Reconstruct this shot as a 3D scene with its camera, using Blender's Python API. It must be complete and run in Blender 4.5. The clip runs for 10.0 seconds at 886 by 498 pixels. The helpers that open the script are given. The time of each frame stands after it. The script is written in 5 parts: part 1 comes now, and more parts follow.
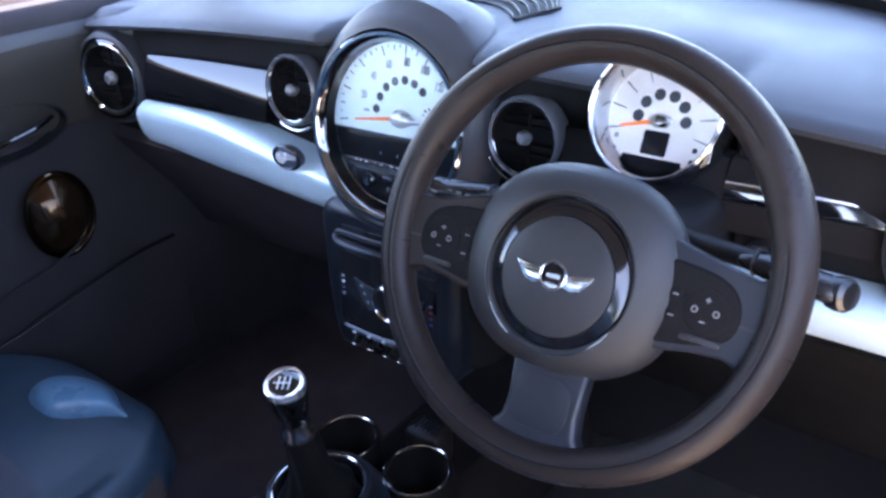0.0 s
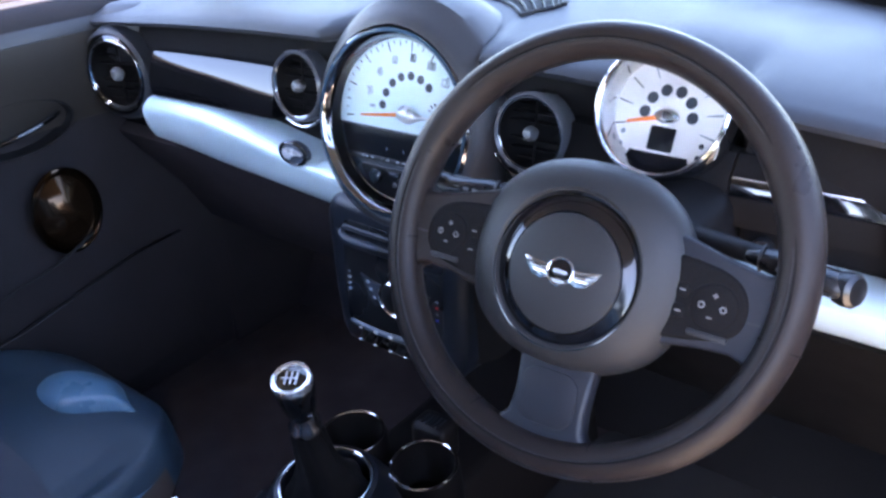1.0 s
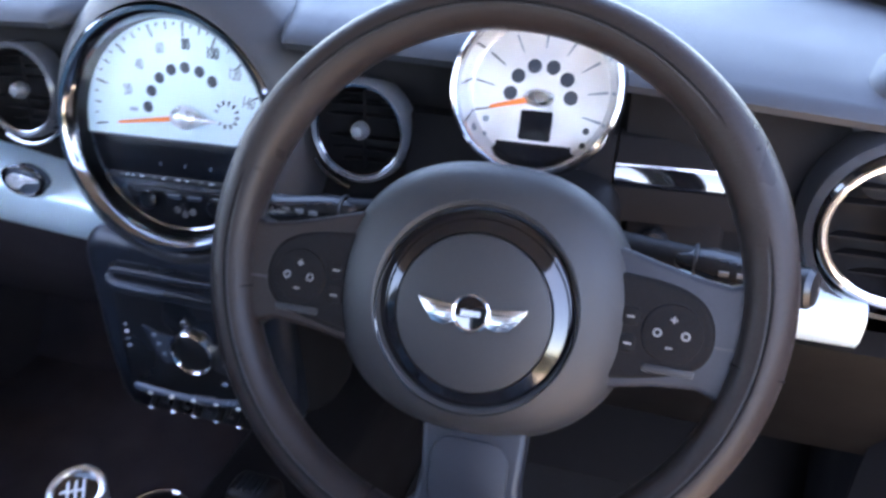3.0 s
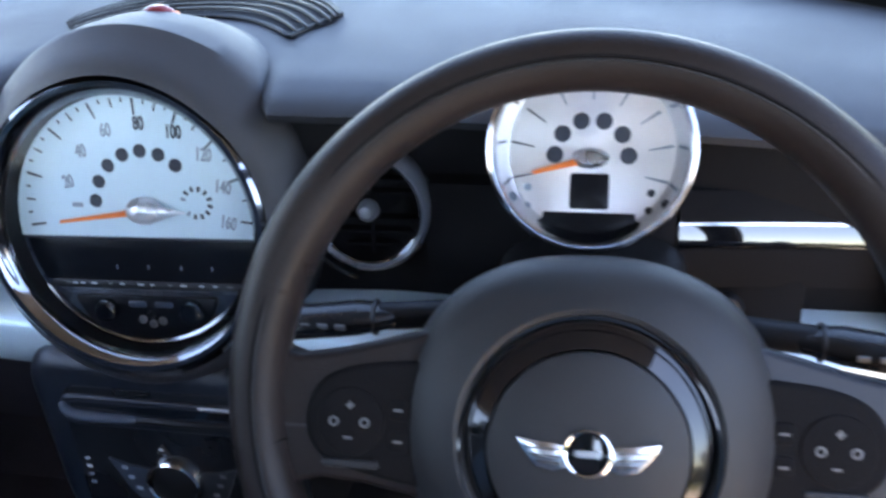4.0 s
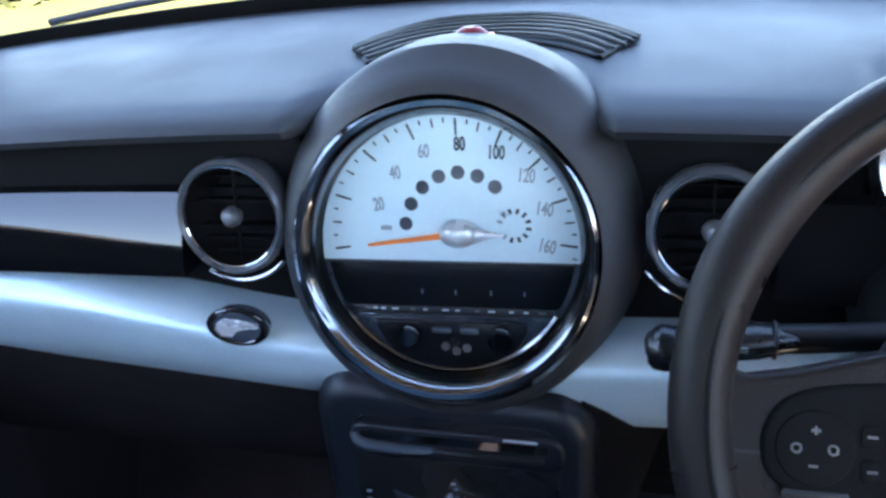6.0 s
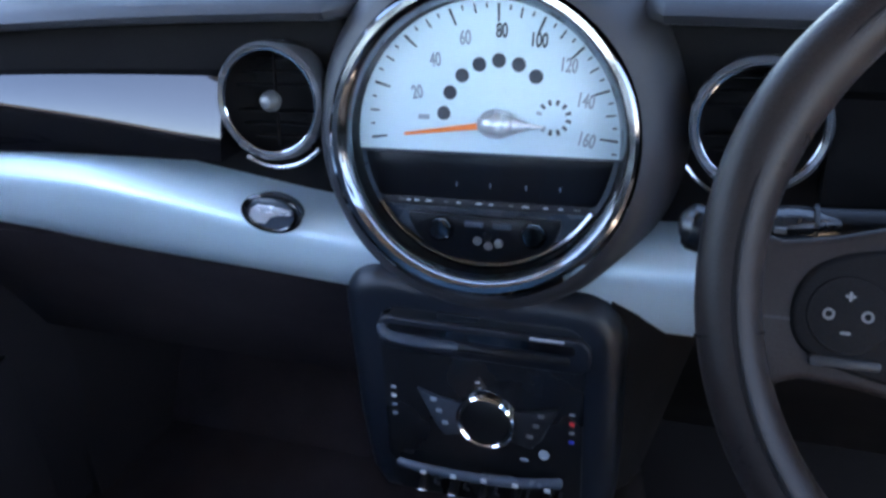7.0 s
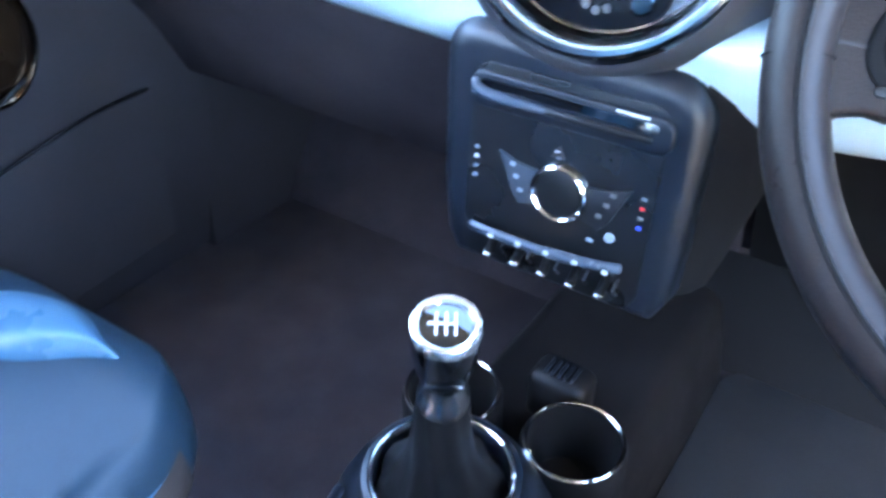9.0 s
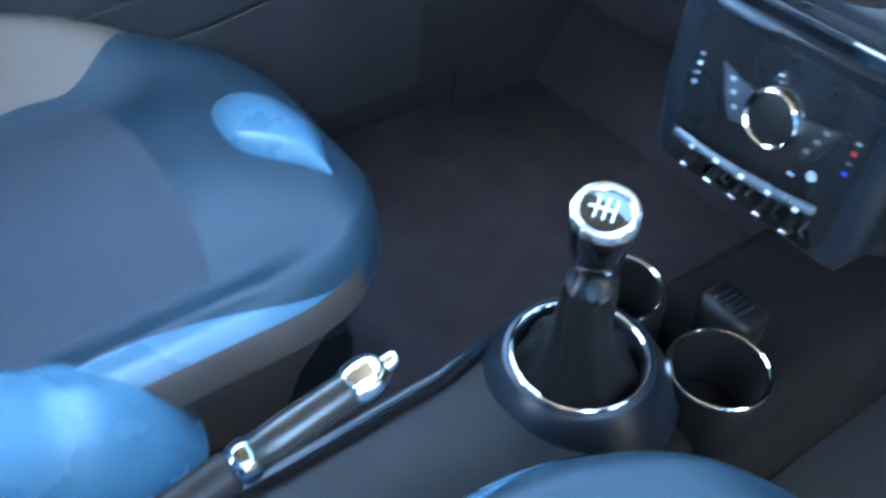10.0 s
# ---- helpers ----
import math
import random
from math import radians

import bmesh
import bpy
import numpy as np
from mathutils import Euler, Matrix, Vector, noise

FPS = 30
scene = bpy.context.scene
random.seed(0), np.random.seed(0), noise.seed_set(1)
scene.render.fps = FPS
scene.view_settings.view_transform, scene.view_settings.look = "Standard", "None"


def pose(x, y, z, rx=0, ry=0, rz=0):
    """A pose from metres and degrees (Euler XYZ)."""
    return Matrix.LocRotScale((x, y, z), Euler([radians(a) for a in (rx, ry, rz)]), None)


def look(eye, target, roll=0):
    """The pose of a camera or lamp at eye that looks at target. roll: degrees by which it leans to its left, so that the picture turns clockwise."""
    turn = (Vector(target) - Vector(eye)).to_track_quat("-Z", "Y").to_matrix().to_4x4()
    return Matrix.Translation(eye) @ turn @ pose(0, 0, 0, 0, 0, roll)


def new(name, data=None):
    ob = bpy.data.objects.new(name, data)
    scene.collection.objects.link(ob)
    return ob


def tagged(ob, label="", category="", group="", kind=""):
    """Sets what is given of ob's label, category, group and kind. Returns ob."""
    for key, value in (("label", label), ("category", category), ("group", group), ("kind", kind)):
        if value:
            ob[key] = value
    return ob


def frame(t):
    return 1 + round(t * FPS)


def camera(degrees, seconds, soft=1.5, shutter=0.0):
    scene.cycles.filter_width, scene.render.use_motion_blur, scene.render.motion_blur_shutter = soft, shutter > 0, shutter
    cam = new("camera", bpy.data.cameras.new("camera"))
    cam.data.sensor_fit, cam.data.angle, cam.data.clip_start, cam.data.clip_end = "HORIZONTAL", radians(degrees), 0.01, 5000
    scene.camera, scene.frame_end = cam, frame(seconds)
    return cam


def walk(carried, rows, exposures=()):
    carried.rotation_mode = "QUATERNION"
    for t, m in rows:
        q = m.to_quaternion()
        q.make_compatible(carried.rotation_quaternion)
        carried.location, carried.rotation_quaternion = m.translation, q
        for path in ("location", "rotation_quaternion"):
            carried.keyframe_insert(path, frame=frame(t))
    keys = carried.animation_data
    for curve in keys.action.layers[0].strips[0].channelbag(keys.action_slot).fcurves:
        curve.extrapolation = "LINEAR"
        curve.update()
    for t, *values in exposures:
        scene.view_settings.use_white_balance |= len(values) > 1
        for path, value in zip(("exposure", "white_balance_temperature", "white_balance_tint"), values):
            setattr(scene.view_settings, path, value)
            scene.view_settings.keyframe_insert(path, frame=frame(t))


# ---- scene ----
# Interior of a small right-hand-drive hatchback. x to the car's right, y ahead, z up from the cabin floor.
cam = camera(56.0, 10.0, soft=2.8, shutter=0.45)
PATH = [
    (0, (0.64, -0.693, 0.961), (-0.498, 0.669, 0.038), -3.8),
    (0.5, (0.638, -0.697, 0.963), (-0.5, 0.661, 0.034), -3.6),
    (1, (0.639, -0.696, 0.963), (-0.503, 0.655, 0.03), -4.0),
    (1.5, (0.625, -0.691, 0.962), (-0.479, 0.692, 0.032), -3.4),
    (2, (0.565, -0.667, 0.957), (-0.443, 0.778, 0.011), -4.1),
    (2.2, (0.545, -0.6498, 0.9522), (-0.3895, 0.8072, -0.0494), -3.42),
    (2.5, (0.515, -0.624, 0.945), (-0.3, 0.873, -0.102), -2.4),
    (2.7, (0.495, -0.616, 0.932), (-0.215, 0.943, -0.101), -1.6),
    (3.8, (0.374, -0.52, 0.908), (-0.022, 1.191, -0.051), -3.3),
    (4, (0.347, -0.504, 0.915), (-0.031, 1.201, -0.059), -3.8),
    (4.5, (0.278, -0.494, 0.912), (-0.139, 1.218, -0.034), -5.3),
    (5, (0.226, -0.495, 0.917), (-0.21, 1.224, -0.006), -5.1),
    (5.2, (0.197, -0.505, 0.908), (-0.248, 1.244, 0.046), -4.3),
    (6.3, (0.153, -0.538, 0.897), (-0.389, 1.182, 0.034), -5.6),
    (6.5, (0.151, -0.541, 0.889), (-0.398, 1.158, -0.012), -5.4),
    (7, (0.168, -0.551, 0.841), (-0.461, 1.119, -0.062), -3.8),
    (7.2, (0.1704, -0.5542, 0.833), (-0.4703, 1.1114, -0.0699), -3.36),
    (7.5, (0.174, -0.559, 0.821), (-0.47, 1.085, -0.118), -2.7),
    (8, (0.194, -0.567, 0.797), (-0.49, 1.025, -0.201), -1.3),
    (8.5, (0.206, -0.58, 0.777), (-0.53, 0.962, -0.261), -1.0),
    (9, (0.234, -0.582, 0.758), (-0.644, 0.81, -0.379), 1.7),
    (9.3, (0.2502, -0.5802, 0.7586), (-0.7423, 0.6934, -0.4222), 1.88),
    (9.5, (0.261, -0.579, 0.759), (-0.792, 0.595, -0.471), 2.0),
    (10, (0.294, -0.58, 0.765), (-0.875, 0.319, -0.586), 4.2),
]
EXPOSURES = [(0.0, 4.47, 6650, 24), (1.5, 4.47, 6650, 24), (2.6, 4.74, 6850, 24), (4.0, 3.91, 6900, 19), (5.0, 3.86, 6680, 14), (6.5, 4.02, 6480, 16), (7.4, 4.26, 6640, 17), (8.0, 5.32, 6850, 16), (8.5, 5.72, 6300, 15), (9.0, 6.36, 6080, 10), (9.5, 6.38, 6020, 5), (10.0, 6.22, 6250, -2)]
walk(cam, [(t, look(eye, target, roll)) for t, eye, target, roll in PATH], EXPOSURES)

# ---- daylight ----
SUN_ELEVATION, SUN_ROTATION = radians(47), radians(180)
world = bpy.data.worlds.new("daylight")
scene.world = world
world.use_nodes = True
sky = world.node_tree.nodes.new("ShaderNodeTexSky")
sky.sky_type, sky.sun_disc = "NISHITA", False
sky.sun_elevation, sky.sun_rotation = SUN_ELEVATION, SUN_ROTATION
sky.dust_density = 0.4
world.node_tree.links.new(sky.outputs[0], world.node_tree.nodes["Background"].inputs[0])
world.node_tree.nodes["Background"].inputs[1].default_value = 0.11
sun_data = bpy.data.lights.new("sun", "SUN")
sun_data.energy, sun_data.angle, sun_data.color = 5.0, radians(0.5), (1.0, 0.95, 0.87)
sun = new("sun", sun_data)
sun.matrix_basis = look((0, 0, 0), (-math.sin(SUN_ROTATION) * math.cos(SUN_ELEVATION), -math.cos(SUN_ROTATION) * math.cos(SUN_ELEVATION), -math.sin(SUN_ELEVATION)))


# ---- materials ----
def material(name, colour, rough=0.5, metal=0.0, vary=0.15, grain=400.0, stain=12.0, bump=0.0, bump_scale=0.0, coat=0.0, rough_vary=0.08, spec=0.5, sheen=0.0):
    """A surface with fine grain, broad uneven wear, and relief."""
    m = bpy.data.materials.new(name)
    m.use_nodes = True
    nt = m.node_tree
    b = nt.nodes["Principled BSDF"]
    b.inputs["Metallic"].default_value = metal
    b.inputs["Coat Weight"].default_value = coat
    b.inputs["Coat Roughness"].default_value = 0.03
    b.inputs["Specular IOR Level"].default_value = spec
    b.inputs["Sheen Weight"].default_value = sheen
    co = nt.nodes.new("ShaderNodeTexCoord")
    broad = nt.nodes.new("ShaderNodeTexNoise")
    broad.inputs["Scale"].default_value, broad.inputs["Detail"].default_value = stain, 4
    fine = nt.nodes.new("ShaderNodeTexNoise")
    fine.inputs["Scale"].default_value, fine.inputs["Detail"].default_value = grain, 2
    for n in (broad, fine):
        nt.links.new(co.outputs["Object"], n.inputs["Vector"])
    add = nt.nodes.new("ShaderNodeMath")
    add.operation = "ADD"
    nt.links.new(broad.outputs["Fac"], add.inputs[0])
    nt.links.new(fine.outputs["Fac"], add.inputs[1])
    span = nt.nodes.new("ShaderNodeMapRange")
    span.inputs["From Min"].default_value, span.inputs["From Max"].default_value = 0.6, 1.4
    span.inputs["To Min"].default_value, span.inputs["To Max"].default_value = 1 - vary, 1 + vary
    nt.links.new(add.outputs[0], span.inputs["Value"])
    tint = nt.nodes.new("ShaderNodeVectorMath")
    tint.operation = "SCALE"
    tint.inputs[0].default_value = colour
    nt.links.new(span.outputs[0], tint.inputs["Scale"])
    nt.links.new(tint.outputs[0], b.inputs["Base Color"])
    rr = nt.nodes.new("ShaderNodeMapRange")
    rr.inputs["From Min"].default_value, rr.inputs["From Max"].default_value = 0.3, 0.7
    rr.inputs["To Min"].default_value, rr.inputs["To Max"].default_value = max(0.0, rough - rough_vary), min(1.0, rough + rough_vary)
    nt.links.new(broad.outputs["Fac"], rr.inputs["Value"])
    nt.links.new(rr.outputs[0], b.inputs["Roughness"])
    if bump:
        relief = nt.nodes.new("ShaderNodeTexNoise")
        relief.inputs["Scale"].default_value, relief.inputs["Detail"].default_value = bump_scale or grain, 3
        nt.links.new(co.outputs["Object"], relief.inputs["Vector"])
        bn = nt.nodes.new("ShaderNodeBump")
        bn.inputs["Strength"].default_value, bn.inputs["Distance"].default_value = bump, 0.001
        nt.links.new(relief.outputs["Fac"], bn.inputs["Height"])
        nt.links.new(bn.outputs[0], b.inputs["Normal"])
    return m


def clear_glass(name, tint=(1, 1, 1), rough=0.0, gain=1.0):
    """A thin pane: what lies behind shows through, and it mirrors more towards grazing angles."""
    m = bpy.data.materials.new(name)
    m.use_nodes = True
    nt = m.node_tree
    nt.nodes.remove(nt.nodes["Principled BSDF"])
    out = nt.nodes["Material Output"]
    mix, tr, gl, fr = (nt.nodes.new("ShaderNode" + k) for k in ("MixShader", "BsdfTransparent", "BsdfGlossy", "Fresnel"))
    tr.inputs["Color"].default_value = (*tint, 1)
    gl.inputs["Roughness"].default_value = rough
    fr.inputs["IOR"].default_value = 1.0 + 0.5 * gain
    nt.links.new(fr.outputs[0], mix.inputs[0])
    nt.links.new(tr.outputs[0], mix.inputs[1])
    nt.links.new(gl.outputs[0], mix.inputs[2])
    nt.links.new(mix.outputs[0], out.inputs["Surface"])
    return m


# Lighter copy of the dash plastic: light from behind put into the colour
DASHLIT = material("dash_soft_plastic_lit", (0.026, 0.0262, 0.030), 0.48, vary=0.14, grain=900, stain=6, bump=0.3, bump_scale=1400)
DASH = material("dash_soft_plastic", (0.0185, 0.0197, 0.0240), 0.52, vary=0.14, grain=900, stain=6, bump=0.3, bump_scale=1400)
BLACK = material("black_plastic", (0.0065, 0.0065, 0.0075), 0.45, vary=0.25, grain=700, bump=0.2, bump_scale=1200, spec=0.3)
MATT = material("matt_black_plastic", (0.0068, 0.0062, 0.0066), 0.8, vary=0.25, grain=700, bump=0.2, bump_scale=900, spec=0.10)
DARK = material("charcoal_plastic", (0.012, 0.0125, 0.015), 0.4, vary=0.2, grain=700, bump=0.2, bump_scale=1200)
GLOSSBLACK = material("gloss_black_panel", (0.004, 0.004, 0.005), 0.05, vary=0.2, rough_vary=0.02, spec=0.55)
PIANO = material("piano_black", (0.004, 0.004, 0.005), 0.06, vary=0.2, rough_vary=0.02, coat=1.0)
GLOSSPAD = material("gloss_switch_pad", (0.006, 0.006, 0.007), 0.28, vary=0.2, rough_vary=0.04)
RINGGLOSS = material("gloss_hub_ring", (0.005, 0.005, 0.006), 0.09, vary=0.2, rough_vary=0.03, spec=0.6)
WINGS = material("emblem_metal", (0.70, 0.71, 0.73), 0.22, metal=1.0, vary=0.12, rough_vary=0.06, grain=300)
SILVER = material("silver_trim", (0.545, 0.69, 0.755), 0.36, metal=0.35, vary=0.05, grain=1500, stain=9, bump=0.06, bump_scale=2500)
CHROME = material("chrome", (0.78, 0.79, 0.80), 0.07, metal=1.0, vary=0.04, rough_vary=0.03, stain=40)
SATIN = material("satin_chrome", (0.52, 0.53, 0.55), 0.25, metal=1.0, vary=0.05, rough_vary=0.05)
ALLOY = material("bright_alloy", (0.75, 0.76, 0.78), 0.3, metal=0.5, vary=0.04)
# Lighter, bluer key plastic: light on the left panel put into colour
LITKEY = material("lit_key_plastic", (0.050, 0.062, 0.080), 0.32, metal=0.4, vary=0.08)
KNOBRING = material("knob_chrome", (0.92, 0.92, 0.92), 0.16, metal=0.9, vary=0.05, rough_vary=0.06)
GREYRING = material("grey_plastic_ring", (0.075, 0.080, 0.090), 0.25, vary=0.1)
TUNNEL = material("tunnel_plastic", (0.0120, 0.0105, 0.0105), 0.46, vary=0.2, grain=700, bump=0.2, bump_scale=1200, spec=0.22)
SURROUND = material("surround_plastic", (0.010, 0.013, 0.019), 0.32, vary=0.10, grain=600, rough_vary=0.03)
DOORPANEL = material("door_panel_plastic", (0.0265, 0.0235, 0.0255), 0.75, vary=0.25, grain=700, bump=0.2, bump_scale=900, spec=0.12)
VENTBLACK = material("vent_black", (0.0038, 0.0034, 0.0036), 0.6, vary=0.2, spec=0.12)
VENTKNOB = material("vent_knob_grey", (0.20, 0.205, 0.215), 0.34, metal=0.5, vary=0.08)
STALK = material("stalk_grey", (0.015, 0.0145, 0.0150), 0.24, vary=0.12, rough_vary=0.05)
RADIOFACE = material("radio_face", (0.035, 0.047, 0.064), 0.28, vary=0.15, grain=300, rough_vary=0.04)
LEATHER = material("wheel_leather", (0.0168, 0.0128, 0.0121), 0.34, vary=0.2, grain=500, stain=18, bump=0.35, bump_scale=900, spec=0.16)
GRIP = material("grip_leather", (0.020, 0.0175, 0.0165), 0.24, vary=0.15, grain=500, bump=0.15, bump_scale=900, rough_vary=0.04)
BOOT = material("boot_leather", (0.0075, 0.0066, 0.0066), 0.55, vary=0.2, grain=500, bump=0.3, bump_scale=700, spec=0.2)
HUB = material("hub_plastic", (0.0218, 0.0218, 0.0232), 0.42, vary=0.12, grain=900, stain=10, bump=0.3, bump_scale=1500, spec=0.26)
SPOKE = material("spoke_plastic", (0.0155, 0.0170, 0.0222), 0.36, vary=0.12, grain=900, bump=0.2, bump_scale=1500, spec=0.28)
SEAT = material("seat_cloth", (0.027, 0.035, 0.050), 0.75, vary=0.22, grain=900, stain=8, bump=0.5, bump_scale=1600, sheen=0.05)
# Brighter, bluer copy of the seat skin: sky highlights put into colour
SKYLIT = material("skylit_leatherette", (0.070, 0.155, 0.230), 0.28, vary=0.12, grain=500, stain=8, bump=0.10, bump_scale=800)
# Browned copy of the seat skin: warm door light put into the colour
WARMSIDE = material("warm_lit_side_cloth", (0.058, 0.041, 0.033), 0.6, vary=0.25, grain=700, stain=9, bump=0.4, bump_scale=1200)
# Paled, warmed seat skin: light from the open door put into colour
WARMLIT = material("warm_lit_leatherette", (0.118, 0.086, 0.068), 0.46, vary=0.14, grain=500, stain=8, bump=0.12, bump_scale=800)
SEATEDGE = material("seat_leatherette", (0.019, 0.036, 0.052), 0.36, vary=0.18, grain=500, stain=8, bump=0.3, bump_scale=800, rough_vary=0.07, spec=0.30)
CARPET = material("black_carpet", (0.060, 0.051, 0.056), 0.95, vary=0.4, grain=600, bump=0.8, bump_scale=900, spec=0.06)
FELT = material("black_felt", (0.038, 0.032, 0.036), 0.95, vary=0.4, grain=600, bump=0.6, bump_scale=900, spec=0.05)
DIAL = material("white_dial", (0.62, 0.77, 0.82), 0.35, vary=0.03, rough_vary=0.05)
TACHDIAL = material("silver_dial", (0.90, 0.89, 0.89), 0.36, metal=0.72, vary=0.07, rough_vary=0.06, grain=60)
SHELLCHROME = material("mid_grey_chrome", (0.52, 0.52, 0.53), 0.12, metal=1.0, vary=0.12, rough_vary=0.06, stain=40)
INK = material("dial_ink", (0.03, 0.035, 0.05), 0.5, vary=0.1)
# Ink lightened: haze of the lens over the dial put into the colour
PALEINK = material("pale_dial_ink", (0.27, 0.32, 0.38), 0.5, vary=0.1)
MARK = material("white_print", (0.6, 0.62, 0.64), 0.5, vary=0.05)
DIMMARK = material("dim_print", (0.13, 0.13, 0.13), 0.5, vary=0.15)
ORANGE = material("orange_needle", (0.9, 0.22, 0.04), 0.4, vary=0.05)
SENSOR = material("sensor_red", (0.22, 0.035, 0.04), 0.2, vary=0.1)
RED = material("red_print", (0.55, 0.03, 0.03), 0.4, vary=0.05)
BLUE = material("blue_print", (0.03, 0.05, 0.45), 0.4, vary=0.05)
LCD = material("dark_display", (0.0055, 0.0058, 0.0080), 0.3, vary=0.1, rough_vary=0.03, spec=0.16)
RUBBER = material("rubber", (0.020, 0.021, 0.023), 0.7, vary=0.2, bump=0.2)
BRONZE = material("speaker_mesh", (0.060, 0.034, 0.018), 0.14, metal=0.8, vary=0.3, grain=300, rough_vary=0.04, bump=0.05, bump_scale=500)
# Door plastic browned: warm light on the upper door put into the colour
DOORWARM = material("warm_lit_door_plastic", (0.024, 0.019, 0.015), 0.55, vary=0.2, grain=500, stain=9, bump=0.3, bump_scale=900)
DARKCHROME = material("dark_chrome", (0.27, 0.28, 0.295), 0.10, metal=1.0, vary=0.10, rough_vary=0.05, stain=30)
BRONZECHROME = material("bronze_metal", (0.10, 0.066, 0.042), 0.12, metal=1.0, vary=0.15)
SHELF = material("blue_grey_gloss", (0.050, 0.064, 0.085), 0.22, vary=0.1)
CONSOLE = material("console_soft_plastic", (0.0070, 0.0095, 0.0150), 0.34, vary=0.12, grain=900, stain=8, bump=0.2, bump_scale=1300, spec=0.45)
HEADLINER = material("headliner", (0.11, 0.11, 0.115), 0.9, vary=0.08, bump=0.3)
PAVING = material("pale_concrete", (0.48, 0.385, 0.28), 0.9, vary=0.3, grain=40, stain=0.6, bump=0.5, bump_scale=60)
GRASS = material("grass", (0.075, 0.072, 0.010), 0.9, vary=0.4, grain=8, stain=0.4)
HEDGE = material("hedge_leaves", (0.048, 0.052, 0.010), 0.8, vary=0.5, grain=6, stain=0.8)
PAINT = material("car_paint", (0.02, 0.021, 0.025), 0.25, vary=0.1, coat=1.0)
tangent = TACHDIAL.node_tree.nodes.new("ShaderNodeTangent")
tangent.direction_type, tangent.axis = "RADIAL", "Z"
TACHDIAL.node_tree.links.new(tangent.outputs[0], TACHDIAL.node_tree.nodes["Principled BSDF"].inputs["Tangent"])
TACHDIAL.node_tree.nodes["Principled BSDF"].inputs["Anisotropic"].default_value = 0.75
LENS = clear_glass("gauge_lens", gain=0.4)
GLASS = clear_glass("window_glass", (0.92, 0.96, 0.95))

# ---- building helpers ----
BASE = {}


def thing(name, m=None, label="", category="", group="", kind=""):
    ob = new(name)
    ob.empty_display_size = 0.02
    BASE[ob] = m.copy() if m is not None else Matrix()
    ob.matrix_basis = BASE[ob]
    return tagged(ob, label, category, group, kind)


def finish(bm, name, mat, sharp=35.0):
    bmesh.ops.recalc_face_normals(bm, faces=bm.faces[:])
    me = bpy.data.meshes.new(name)
    bm.to_mesh(me)
    bm.free()
    me.polygons.foreach_set("use_smooth", [True] * len(me.polygons))
    me.set_sharp_from_angle(angle=radians(sharp))
    me.materials.append(mat)
    return me


def part(name, bm, mat, parent, label="", world=False, sharp=35.0):
    """One mesh under a thing or a part. Built in the thing's own axes, or (world) in the car's."""
    root = parent
    while root.parent:
        root = root.parent
    if world:
        bm.transform(BASE[root].inverted())
    ob = new(name, finish(bm, name, mat, sharp))
    ob.parent = parent
    return tagged(ob, label)


def solid(name, bm, mat, label="", category="", group="", kind="", sharp=35.0):
    """A top-level mesh in the car's axes."""
    return tagged(new(name, finish(bm, name, mat, sharp)), label, category, group, kind)


def facing(x, y, z, tilt=0.0, yaw=0.0, spin=0.0):
    """Axes on a face that looks back at the seats and up by tilt: x right, y up the face, z out of it."""
    return pose(x, y, z, 90 - tilt, 0, yaw) @ pose(0, 0, 0, 0, 0, spin)


def moved(bm, m):
    bm.transform(m)
    return bm


def shifted(bm, x=0.0, y=0.0, z=0.0):
    return moved(bm, Matrix.Translation((x, y, z)))


def joined(*many):
    out = bmesh.new()
    for b in many:
        me = bpy.data.meshes.new("tmp")
        b.to_mesh(me)
        b.free()
        out.from_mesh(me)
        bpy.data.meshes.remove(me)
    return out


def loft(rows, closed_u=False, closed_v=False, caps=False):
    """A skin over rows of points (all rows equally long)."""
    bm = bmesh.new()
    vs = [[bm.verts.new(p) for p in r] for r in rows]
    n, k = len(vs), len(vs[0])
    for i in range(n if closed_v else n - 1):
        for j in range(k if closed_u else k - 1):
            a, b = vs[i], vs[(i + 1) % n]
            bm.faces.new((a[j], a[(j + 1) % k], b[(j + 1) % k], b[j]))
    if caps:
        bm.faces.new(vs[0])
        bm.faces.new(vs[-1])
    return bm


def lathe(profile, n=72, sx=1.0, sy=1.0):
    """Turned round z: profile of (radius, height). Radius 0 closes it."""
    bm = bmesh.new()
    rings = []
    for r, z in profile:
        if r <= 1e-6:
            rings.append([bm.verts.new((0, 0, z))])
        else:
            rings.append([bm.verts.new((r * sx * math.cos(2 * math.pi * i / n), r * sy * math.sin(2 * math.pi * i / n), z)) for i in range(n)])
    for a, b in zip(rings, rings[1:]):
        for i in range(n):
            j = (i + 1) % n
            if len(a) == 1 and len(b) == 1:
                continue
            if len(a) == 1:
                bm.faces.new((a[0], b[i], b[j]))
            elif len(b) == 1:
                bm.faces.new((a[i], a[j], b[0]))
            else:
                bm.faces.new((a[i], a[j], b[j], b[i]))
    return bm


